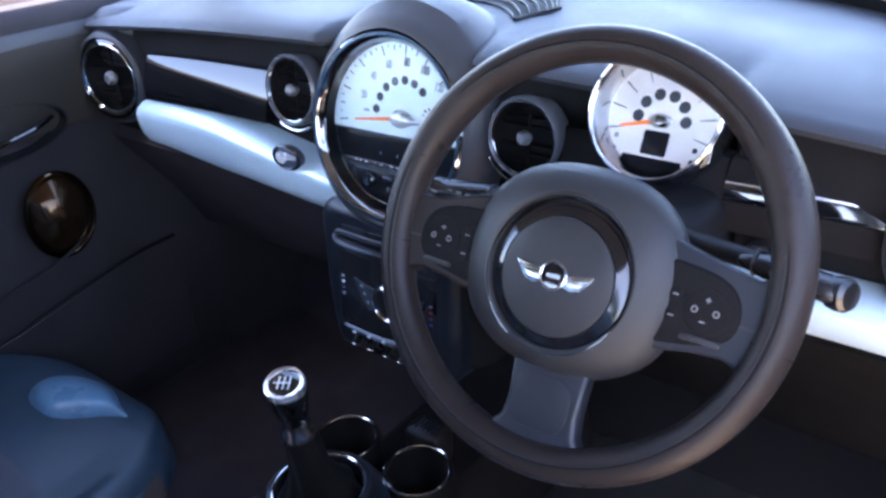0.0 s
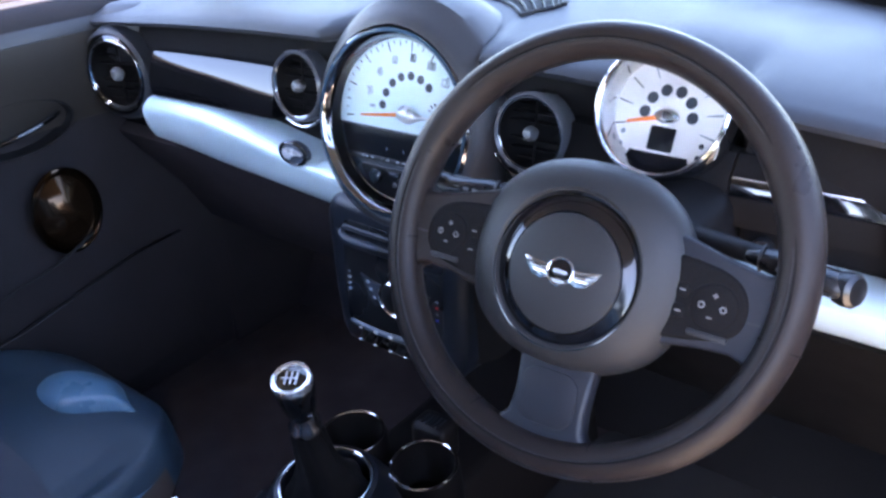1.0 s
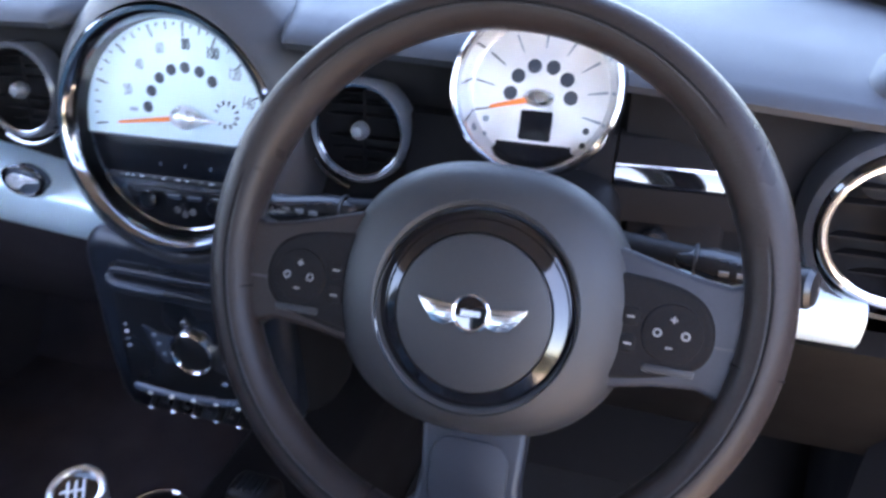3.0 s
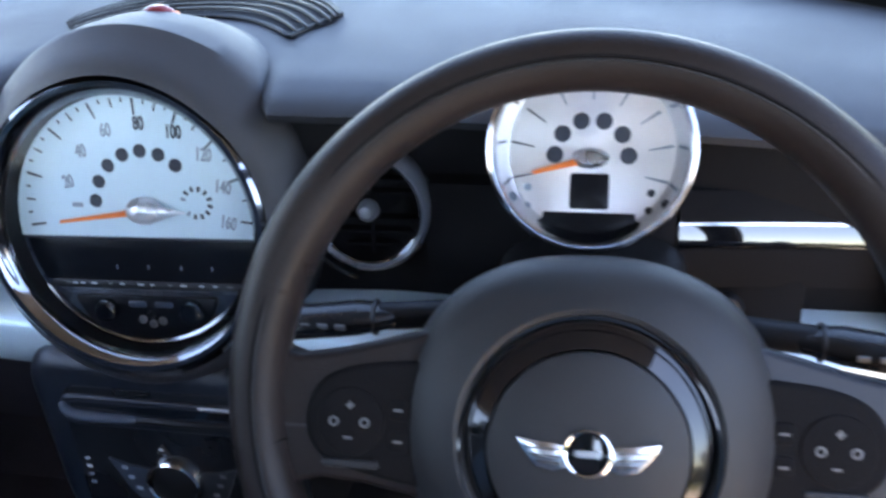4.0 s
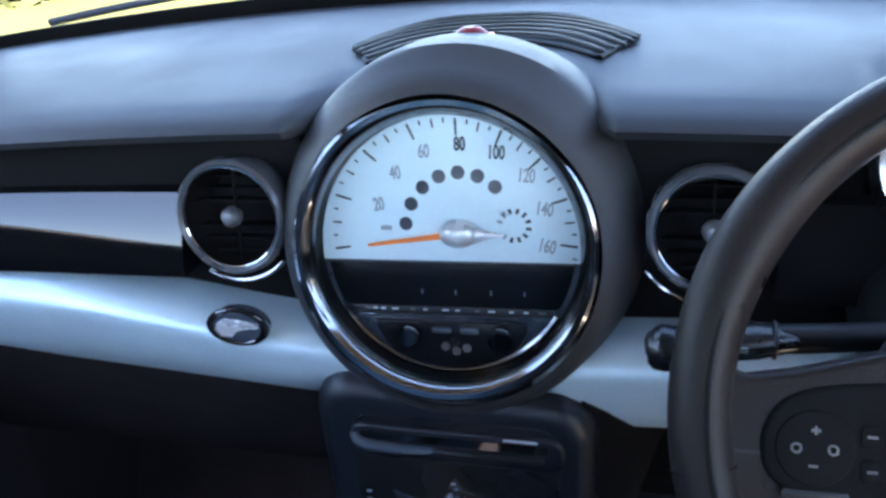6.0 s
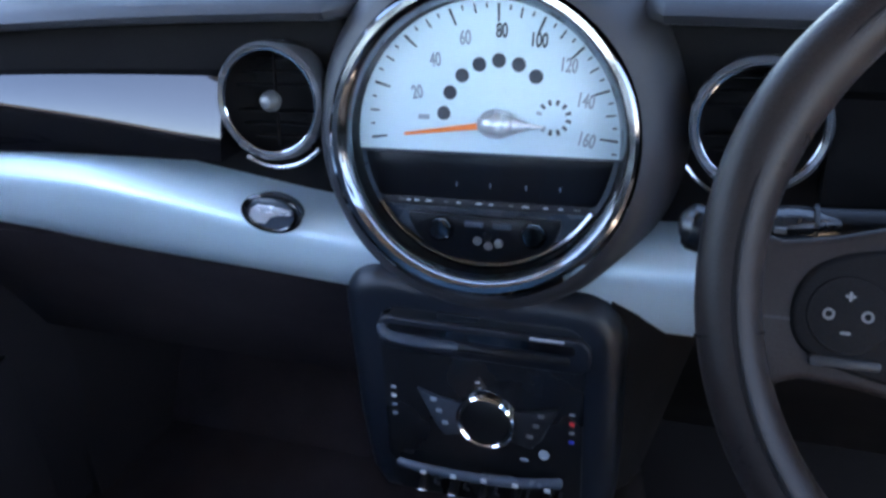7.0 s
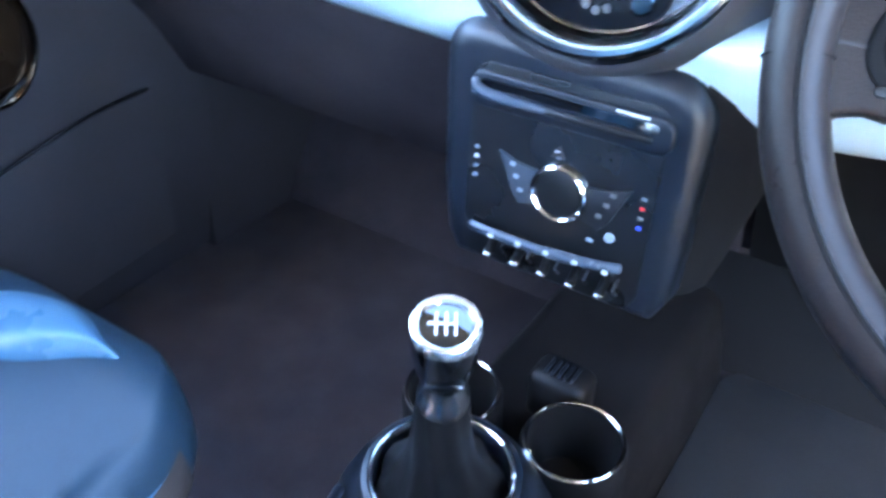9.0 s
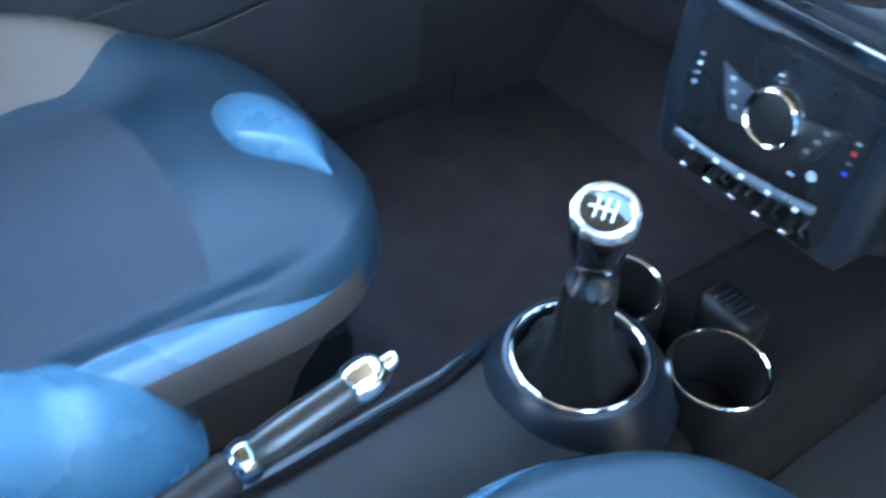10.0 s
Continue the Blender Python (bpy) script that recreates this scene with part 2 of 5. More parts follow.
def torus(R, r, n=96, m=16, flat=1.0, a0=0.0, a1=360.0):
    """A ring round z; flat scales its height. With a0, a1 an open arc in degrees."""
    whole = abs(a1 - a0) >= 360
    rows = []
    steps = n if whole else n + 1
    for i in range(steps):
        a = radians(a0 + (a1 - a0) * i / n)
        rows.append([((R + r * math.cos(2 * math.pi * j / m)) * math.cos(a), (R + r * math.cos(2 * math.pi * j / m)) * math.sin(a), flat * r * math.sin(2 * math.pi * j / m)) for j in range(m)])
    return loft(rows, closed_u=True, closed_v=whole, caps=not whole)


def prism(outline, z0, z1, bevel=0.0, seg=2):
    """An outline in x, y raised from z0 to z1, with rounded rims."""
    bm = bmesh.new()
    f = bm.faces.new([bm.verts.new((x, y, z0)) for x, y in outline])
    got = bmesh.ops.extrude_face_region(bm, geom=[f])
    top = [v for v in got["geom"] if isinstance(v, bmesh.types.BMVert)]
    bmesh.ops.translate(bm, verts=top, vec=(0, 0, z1 - z0))
    if bevel:
        rim = [e for e in bm.edges if abs(e.verts[0].co.z - e.verts[1].co.z) < 1e-7]
        bmesh.ops.bevel(bm, geom=rim, offset=bevel, segments=seg, profile=0.5, affect="EDGES", clamp_overlap=True)
    return bm


def block(sx, sy, sz, bevel=0.0, seg=2, at=(0, 0, 0)):
    bm = bmesh.new()
    bmesh.ops.create_cube(bm, size=1.0)
    bmesh.ops.scale(bm, vec=(sx, sy, sz), verts=bm.verts)
    if bevel:
        bmesh.ops.bevel(bm, geom=bm.edges[:], offset=bevel, segments=seg, profile=0.5, affect="EDGES", clamp_overlap=True)
    return shifted(bm, *at)


def rounded(w, h, r, n=6, x=0.0, y=0.0):
    """The outline of a rounded rectangle."""
    pts = []
    for cx, cy, a in ((w / 2 - r, h / 2 - r, 0), (-w / 2 + r, h / 2 - r, 90), (-w / 2 + r, -h / 2 + r, 180), (w / 2 - r, -h / 2 + r, 270)):
        pts += [(x + cx + r * math.cos(radians(a + 90 * i / n)), y + cy + r * math.sin(radians(a + 90 * i / n))) for i in range(n + 1)]
    return pts


def oval(a, b, n=32, x=0.0, y=0.0):
    return [(x + a * math.cos(2 * math.pi * i / n), y + b * math.sin(2 * math.pi * i / n)) for i in range(n)]


def tube(points, radius, n=14, flat=1.0):
    """A rod through points; radius is a number or one for each point; ends are rounded off."""
    pts = [Vector(p) for p in points]
    rad = list(radius) if isinstance(radius, (list, tuple)) else [radius] * len(pts)
    d0, d1 = (pts[1] - pts[0]).normalized(), (pts[-1] - pts[-2]).normalized()
    pts = [pts[0] - d0 * rad[0] * 0.5, pts[0] - d0 * rad[0] * 0.3] + pts + [pts[-1] + d1 * rad[-1] * 0.3, pts[-1] + d1 * rad[-1] * 0.5]
    rad = [rad[0] * 0.4, rad[0] * 0.8] + rad + [rad[-1] * 0.8, rad[-1] * 0.4]
    rows = []
    side = None
    for i, p in enumerate(pts):
        d = (pts[min(i + 1, len(pts) - 1)] - pts[max(i - 1, 0)]).normalized()
        if side is None:
            side = d.cross(Vector((0, 0, 1)))
            if side.length < 0.05:
                side = d.cross(Vector((1, 0, 0)))
        side = (side - d * side.dot(d)).normalized()
        up = side.cross(d)
        rows.append([p + rad[i] * (side * math.cos(2 * math.pi * j / n) + up * flat * math.sin(2 * math.pi * j / n)) for j in range(n)])
    return loft(rows, closed_u=True, caps=True)


def smooth_line(points, steps=6):
    """Catmull-Rom through the points."""
    p = [Vector(q) for q in points]
    p = [2 * p[0] - p[1]] + p + [2 * p[-1] - p[-2]]
    out = []
    for i in range(1, len(p) - 2):
        for k in range(steps):
            t = k / steps
            out.append(0.5 * (2 * p[i] + (p[i + 1] - p[i - 1]) * t + (2 * p[i - 1] - 5 * p[i] + 4 * p[i + 1] - p[i + 2]) * t * t + (3 * p[i] - p[i - 1] - 3 * p[i + 1] + p[i + 2]) * t ** 3))
    return out + [p[-2]]


def writing(text, size, thick=0.0003, weight=0.0):
    """Raised characters, centred, in x, y."""
    cu = bpy.data.curves.new("writing", "FONT")
    cu.body, cu.size, cu.extrude, cu.align_x, cu.align_y = text, size, thick, "CENTER", "CENTER"
    cu.offset = weight
    ob = bpy.data.objects.new("writing", cu)
    scene.collection.objects.link(ob)
    bpy.context.view_layer.update()
    me = bpy.data.meshes.new_from_object(ob.evaluated_get(bpy.context.evaluated_depsgraph_get()))
    bm = bmesh.new()
    bm.from_mesh(me)
    bpy.data.objects.remove(ob)
    bpy.data.curves.remove(cu)
    bpy.data.meshes.remove(me)
    return bm


def thickened(bm, t):
    bmesh.ops.recalc_face_normals(bm, faces=bm.faces[:])
    bmesh.ops.solidify(bm, geom=bm.faces[:], thickness=t)
    return bm


def ease(a, b, x):
    t = min(1.0, max(0.0, (x - a) / (b - a)))
    return t * t * (3 - 2 * t)


# ---- outside ----
def build_outside():
    bm = bmesh.new()
    bmesh.ops.create_grid(bm, x_segments=60, y_segments=60, size=400)
    solid("ground", shifted(bm, 0, 0, -0.42), PAVING, "pale warm-grey weathered concrete stretching away from the car", "ground", kind="structure")
    rng = random.Random(4)
    bm = bmesh.new()
    for i in range(5200):
        a = 2 * math.pi * rng.random()
        r = 11 + 2.2 * rng.random()
        p = Vector((r * math.sin(a), r * math.cos(a), -0.4 + 1.7 * rng.random() ** 0.8 * (0.85 + 0.15 * math.sin(5 * a) + 0.1 * math.sin(17 * a))))
        d = [Vector((rng.uniform(-1, 1), rng.uniform(-1, 1), rng.uniform(-1, 1))).normalized() * 0.28 for _ in range(2)]
        bm.faces.new([bm.verts.new(p + q) for q in (d[0], d[1], -d[0], -d[1])])
    solid("hedge", bm, HEDGE, "yellow-green leafy hedge round the parking area", "hedge", kind="stuff")
    near = [5.5 * math.exp(-(((i / 96 * 360 - 330 + 180) % 360 - 180) / 45) ** 2) for i in range(96)]
    bm = loft([[((9.5 + dr - (near[i] if dr < 0 else 0)) * math.sin(2 * math.pi * i / 96), (9.5 + dr - (near[i] if dr < 0 else 0)) * math.cos(2 * math.pi * i / 96), z) for i in range(96)] for dr, z in ((-1.5, -0.41), (-1.4, -0.36), (6, -0.34))], closed_u=True)
    solid("grass_verge", bm, GRASS, "short dry yellow-green grass verge beside the tarmac", "grass", kind="stuff")


build_outside()


# ---- car shell ----
def screen_foot(x):
    """How far ahead the dash top reaches; it curves back towards the driver's side."""
    return 0.42 - (0.185 if x > 0 else 0.05) * (abs(x) / 0.57) ** 2.5


def slab(outline_yz, x0, x1, bevel=0.0):
    """A plate seen from the side: outline in y, z between two x."""
    bm = prism(outline_yz, x0, x1, bevel)
    return moved(bm, Matrix(((0, 0, 1, 0), (1, 0, 0, 0), (0, 1, 0, 0), (0, 0, 0, 1))))


def build_shell():
    solid("floor", block(1.47, 2.6, 0.05, 0.004, at=(0, -0.55, -0.03)), CARPET, "black carpeted cabin floor in deep shade", "floor", kind="structure")
    # Driver's half of the bulkhead is blacker: its shade put into the colour
    for xs, name, mat, label in (((-0.70, -0.45, -0.20, 0.05), "wall_front", FELT, "black insulated bulkhead ahead of the footwell"), ((0.052, 0.25, 0.48, 0.70), "wall_front_driver", MATT, "bulkhead ahead of the driver's footwell, blackened for its shade")):
        bm = loft([[(x, y, z) for x in xs] for y, z in ((0.34, -0.01), (0.42, 0.12), (0.58, 0.35), (0.62, 0.60))])
        solid(name, thickened(bm, 0.02), mat, label, "wall", kind="structure")
    # Added dark sheet: stands for the shade on the driver's floor
    sheet_outline = rounded(0.52, 0.74, 0.05, 5, 0.375, -0.03)
    solid("floor_shade", prism(sheet_outline, -0.004, 0.004, 0.002), RUBBER, "dark sheet added on the driver's floor for its shade", "floor mat")
    # Unseen wall; its top limits the light from behind
    solid("wall_rear", block(1.36, 0.05, 0.90, 0.01, at=(0, -1.82, 0.43)), DARK, "unseen rear wall behind the seats, its height set for the light", "wall", kind="structure")
    rows = []
    for i in range(13):
        y = 0.03 - 1.75 * i / 12
        rows.append([(0.69 * u, y, 1.20 - 0.07 * u ** 4 + 0.025 * math.sin(math.pi * i / 12)) for u in [k / 8 - 1 for k in range(17)]])
    solid("ceiling", thickened(loft(rows), 0.03), HEADLINER, "dark grey cloth headliner under the roof", "ceiling", kind="structure")
    # unseen side panels below the windows; tops set for the light from behind
    for s, name in ((-1, "wall_left"), (1, "wall_right")):
        top = 0.98 if s < 0 else 0.80
        bm = slab([(-1.80, 0.0), (-0.86, 0.0), (-0.86, 0.74), (-1.15, top), (-1.80, top + 0.04)], 0.66 * s, 0.70 * s, 0.006)
        solid(name, bm, DARK, "unseen rear side panel, its top set for the light", "wall", kind="structure")
    for s, name in ((-1, "wall_left_front"), (1, "wall_right_front")):
        bm = slab([(0.15, -0.005), (0.66, -0.005), (0.66, 0.60), (0.22, 0.70), (0.15, 0.70)], 0.655 * s, 0.71 * s, 0.004)
        solid(name, bm, DOORPANEL, "black footwell side panel", "wall", kind="structure")
    # pillars
    for s in (-1, 1):
        for a, b, r in (((0.70, screen_foot(0.68 * s) + 0.03, 0.69), (0.63, 0.0, 1.16), 0.032), ((0.685, -0.86, 0.72), (0.65, -0.88, 1.15), 0.04), ((0.685, -1.78, 0.76), (0.62, -1.62, 1.17), 0.07)):
            solid("pillar", tube(smooth_line([(a[0] * s, a[1], a[2]), ((a[0] * 0.55 + b[0] * 0.45 + 0.01) * s, (a[1] + b[1]) / 2, (a[2] + b[2]) / 2 + 0.02), (b[0] * s, b[1], b[2])]), r, 12, 0.7), DARK, "dark trimmed roof pillar", "pillar", kind="structure")
    # windscreen with its dark lower edge, rear window
    def glass(u, t, inset=0.0):
        x = u * 0.68
        y0, z0 = screen_foot(x) + 0.014 - inset, 0.742 - 0.030 * (abs(u)) ** 2
        return (u * (0.68 - 0.09 * t), y0 + (0.03 - y0) * t, z0 + (1.19 - 0.03 * u * u - z0) * t)
    us = [i / 12 - 1 for i in range(25)]
    rows = [[glass(u, k / 8) for u in us] for k in range(9)]
    w = thing("window_1", Matrix.Translation((0, 0.6, 0.74)), "curved clear windscreen with a black lower band", "windscreen", kind="structure")
    pane = part("pane", loft(rows), GLASS, w, world=True)
    pane.visible_shadow = False
    rows = [[glass(u, -0.05 + 0.115 * k / 3, 0.004) for u in us] for k in range(4)]
    part("window_band", thickened(loft(rows), 0.002), BLACK, w, "black lower band", world=True)
    # Unseen panel added to keep light from falling behind the dash
    xs = [-0.70 + 1.40 * i / 28 for i in range(29)]
    rows = [[(x, screen_foot(x) + 0.020 + (0.66 - screen_foot(x) - 0.020) * k / 4, 0.665 - 0.010 * (x / 0.7) ** 2 - 0.055 * (k / 4)) for x in xs] for k in range(5)]
    solid("scuttle_panel", thickened(loft(rows), 0.004), PAINT, "unseen dark panel ahead of the windscreen, closing out light", "scuttle", kind="structure")
    arm = thing("wiper", Matrix.Translation((-0.3, 0.46, 0.76)), "black windscreen wiper resting at the foot of the glass", "wiper")
    foot = [(x / 100, screen_foot(x / 100) + 0.035, 0.788 - 0.05 * (x / 68) ** 2) for x in range(-62, -8, 6)]
    part("blade", tube(foot, 0.005, 8), RUBBER, arm, "rubber wiper blade", world=True)
    part("wiper_arm", tube([(x, y + 0.012, z + 0.006) for x, y, z in foot[3:]] + [(-0.02, 0.50, 0.74)], 0.006, 8), BLACK, arm, "black metal wiper arm", world=True)
    w = thing("window_2", Matrix.Translation((0, -1.8, 0.88)), "clear rear window glass", "window", kind="structure")
    rows = [[(u * (0.62 - 0.06 * t), -1.80 + 0.11 * t, 0.89 + 0.29 * t) for u in (-1, -0.5, 0, 0.5, 1)] for t in (0, 0.5, 1)]
    pane = part("pane", loft(rows), GLASS, w, world=True)
    pane.visible_shadow = False
    part("window_frame", tube([(-0.62, -1.8, 0.885), (0.62, -1.8, 0.885)], 0.015, 8), BLACK, w, world=True)


build_shell()


def door_skin(y0, y1, side):
    """Inner face of a door from sill to window ledge: rows along y, a profile in x, z."""
    prof = [(0.700, -0.02), (0.672, 0.0), (0.655, 0.10), (0.640, 0.22), (0.648, 0.34), (0.668, 0.44), (0.672, 0.54), (0.662, 0.62), (0.652, 0.67), (0.656, 0.705), (0.672, 0.725), (0.700, 0.735), (0.725, 0.730), (0.73, 0.4), (0.73, -0.02)]
    prof = [(p.x, p.y) for p in smooth_line([(x, z, 0) for x, z in prof], 4)]
    rows = []
    for i in range(15):
        y = y0 + (y1 - y0) * i / 14
        rows.append([(side * x, y, z + (0.012 * (y0 - y) if z > 0.6 else 0)) for x, z in prof])
    return loft(rows, closed_u=True, caps=True)


def build_left_door():
    d = thing("door_1", Matrix.Translation((-0.69, -0.35, 0.02)), "closed passenger door with a dark padded panel and grey window ledge", "car door", kind="structure")
    part("door_panel", door_skin(0.16, -0.86, -1), DOORPANEL, d, "dark moulded door panel", world=True)
    # Thin strip over the upper door carries that warm light as colour
    upper = [[(-x + 0.004, 0.14 - 0.98 * i / 14, z + 0.012 * (0.02 + 0.98 * i / 14)) for x, z in ((0.673, 0.545), (0.668, 0.575), (0.661, 0.61), (0.655, 0.64), (0.650, 0.665), (0.6495, 0.685))] for i in range(15)]
    part("upper_tint", thickened(loft(upper), 0.003), DOORWARM, d, "upper door strip, browned for the warm light on it", world=True)
    ledge = loft([[(-0.648 - 0.055 * ease(0, 1, k / 8), 0.15 - 0.99 * i / 12, 0.685 + 0.054 * math.sin(math.pi / 2 * k / 8) + 0.012 * i / 12) for k in range(9)] for i in range(13)])
    # Ledge in the lighter copy, for the light it catches
    part("window_ledge", thickened(ledge, 0.006), DASHLIT, d, "grey soft-touch window ledge", world=True)
    # pull handle: chrome loop in a dark cup
    cup = lathe([(0, -0.028), (0.055, -0.026), (0.068, -0.01), (0.074, 0.0), (0.078, -0.004)], 40, 1.3, 0.55)
    part("handle_cup", moved(cup, pose(-0.655, -0.165, 0.565, 90, 0, 90)), BLACK, d, "black handle cup", world=True)
    bar = [(-0.642, -0.235, 0.555), (-0.630, -0.20, 0.560), (-0.628, -0.16, 0.566), (-0.634, -0.12, 0.572), (-0.648, -0.095, 0.575)]
    part("door_handle", tube(smooth_line(bar), 0.006, 10, 0.7), PIANO, d, "gloss black door pull", world=True)
    # speaker in an oval bezel
    m = facing(-0.640, -0.128, 0.418, 0, 90)
    part("speaker_bezel", moved(moved(torus(0.070, 0.005, 64, 10), Matrix.Diagonal((0.80, 1.0, 1, 1))), m), BRONZECHROME, d, "thin bronze bezel", world=True)
    part("speaker_grille", moved(lathe([(0, 0.026), (0.015, 0.0245), (0.03, 0.020), (0.045, 0.013), (0.058, 0.004), (0.068, -0.006)], 48, 0.80, 1.0), m), BRONZE, d, "dark bronze speaker grille", world=True)
    # edge of the speaker pod, sweeping back along the door, and the lip of the storage pocket under it
    edge = [(-0.630, -0.100, 0.372), (-0.627, -0.138, 0.356), (-0.627, -0.19, 0.339), (-0.627, -0.25, 0.329), (-0.627, -0.31, 0.316), (-0.627, -0.41, 0.304), (-0.632, -0.62, 0.298), (-0.640, -0.80, 0.30)]
    part("pod_edge", tube(smooth_line(edge), 0.0026, 8), BLACK, d, "black edge of the speaker pod", world=True)
    lip = [(-0.636, 0.06, 0.30), (-0.628, -0.03, 0.300), (-0.622, -0.12, 0.287), (-0.620, -0.20, 0.272), (-0.620, -0.315, 0.255), (-0.622, -0.60, 0.245), (-0.632, -0.80, 0.25)]
    part("pocket_lip", tube(smooth_line(lip), 0.004, 8), BLACK, d, world=True)
    part("pocket_front", thickened(loft([[Vector(p) for p in smooth_line(lip)], [Vector((p.x + 0.002, p.y, 0.08)) for p in smooth_line(lip)]]), 0.004), DOORPANEL, d, world=True)


def build_right_door():
    d = thing("door_2", Matrix.Translation((0.69, -0.35, 0.02)), "driver's door standing ajar, dark padded panel", "car door", kind="structure")
    part("door_panel", door_skin(0.16, -0.86, 1), DARK, d, world=True)
    ledge = loft([[(0.650 + 0.055 * ease(0, 1, k / 8), 0.15 - 0.99 * i / 12, 0.685 + 0.054 * math.sin(math.pi / 2 * k / 8) + 0.012 * i / 12) for k in range(9)] for i in range(13)])
    part("window_ledge", thickened(ledge, 0.006), DASH, d, "grey soft-touch window ledge", world=True)
    # swung open on its front hinge; unseen, angle set by the light let in
    h = Matrix.Translation((0.715, 0.17, 0))
    d.matrix_basis = h @ pose(0, 0, 0, 0, 0, 26) @ h.inverted() @ BASE[d]
    solid("door_sill", block(0.07, 1.02, 0.10, 0.015, 3, at=(0.70, -0.35, 0.03)), DARK, "charcoal door sill", "sill", kind="structure")


build_left_door()
build_right_door()


# ---- dashboard ----
def lip(x):
    return 0.722 - 0.018 * (x / 0.5) ** 2


def crown(x):
    return 0.754 - 0.022 * (x / 0.6) ** 2


def notch(x):
    """How far the dash edge steps forward behind the two gauges."""
    return 0.040 * (1 - ease(0.102, 0.116, abs(x))) + 0.050 * (1 - ease(0.046, 0.060, abs(x - 0.337)))


def dash_z(x, y):
    """Height of the dash top."""
    pts = [(-0.003, lip(x) + 0.006), (0.004, lip(x) + 0.013), (0.03, lip(x) + 0.021), (0.08, crown(x) - 0.006), (0.16, crown(x)), (0.32, crown(x)), (0.46, crown(x) - 0.006), (0.60, crown(x) - 0.016)]
    for (a, p), (b, q) in zip(pts, pts[1:]):
        if y <= b:
            return p + (q - p) * (y - a) / (b - a)
    return pts[-1][1]


def trim_rows(x0, x1, n, cap0, cap1):
    """The convex metal-look strip under the vents, in slices along x."""
    rows = []
    for i in range(n + 1):
        x = x0 + (x1 - x0) * i / n
        drop = -0.022 * max(0.0, 1 - abs(x) / 0.45)
        slim = 1 - 0.36 * ease(0.17, 0.36, x) - 0.20 * ease(0.34, 0.56, -x)
        if x > 0:
            drop -= 0.0155 - 0.005 * ease(0.20, 0.50, x)
            slim *= 0.91
        end = 1.0
        for c, at in ((cap0, x0), (cap1, x1)):
            if c and abs(x - at) < 0.018:
                end = math.sqrt(max(0.02, 1 - (1 - abs(x - at) / 0.018) ** 2))
        sect = [(0.030, 0.608), (0.004, 0.6065), (-0.011, 0.602), (-0.0215, 0.593), (-0.0255, 0.5845), (-0.0255, 0.576), (-0.0240, 0.562), (-0.0200, 0.544), (-0.0115, 0.526), (0.004, 0.514), (0.030, 0.510)]
        low = 0.023 * (1 - ease(0.08, 0.38, -x)) if x < 0 else 0.0
        sect = [(y, z - low * (z - 0.510) / 0.098) for y, z in sect]
        rows.append([(x, 0.03 + (y - 0.03) * (0.4 + 0.6 * end), 0.558 + (z - 0.558) * slim * (0.55 + 0.45 * end) + drop) for y, z in sect])
    return rows


def at_height(face, z):
    """Depth of a face, given as (y, z) from the top down, at one height."""
    for (ya, za), (yb, zb) in zip(face, face[1:]):
        if za >= z >= zb:
            return ya + (yb - ya) * (za - z) / (za - zb)
    return face[-1][0]


def gloss_strip(x0, x1, low=0.0, high=1.0):
    """Panel between the vents, bulging a little; low and high cut out a band of its height."""
    rows = []
    z0, z1 = 0.609 + 0.067 * low, 0.609 + 0.067 * high
    for i in range(25):
        x = x0 + (x1 - x0) * i / 24
        # the face leans back, and twists towards the middle of the car
        w = ease(-0.52, -0.22, x) if x < 0 else 0.0
        y, face = 0.010, []
        for k in range(17):
            lean = radians(38 - 7 * w - (48 - 26 * w) * k / 16)
            face.append((y, 0.6745 - 0.064 * k / 16))
            y -= 0.004 * math.tan(lean)
        cuts = sorted([p for p in face if z0 < p[1] < z1] + [(at_height(face, z), z) for z in (z0, z1) if 0.611 < z < 0.674], key=lambda p: -p[1])
        prof = [(0.026, z1)] + cuts + [(0.026, z0)]
        turn = 0.075 * ease(0.32, 0.40, x) * max(0.0, x - 0.32) + 0.085 * max(0.0, x - 0.38)
        rows.append([(x, y + turn, z - 0.010 * (abs(x) / 0.5) ** 3) for y, z in prof])
    return loft(rows, caps=True)


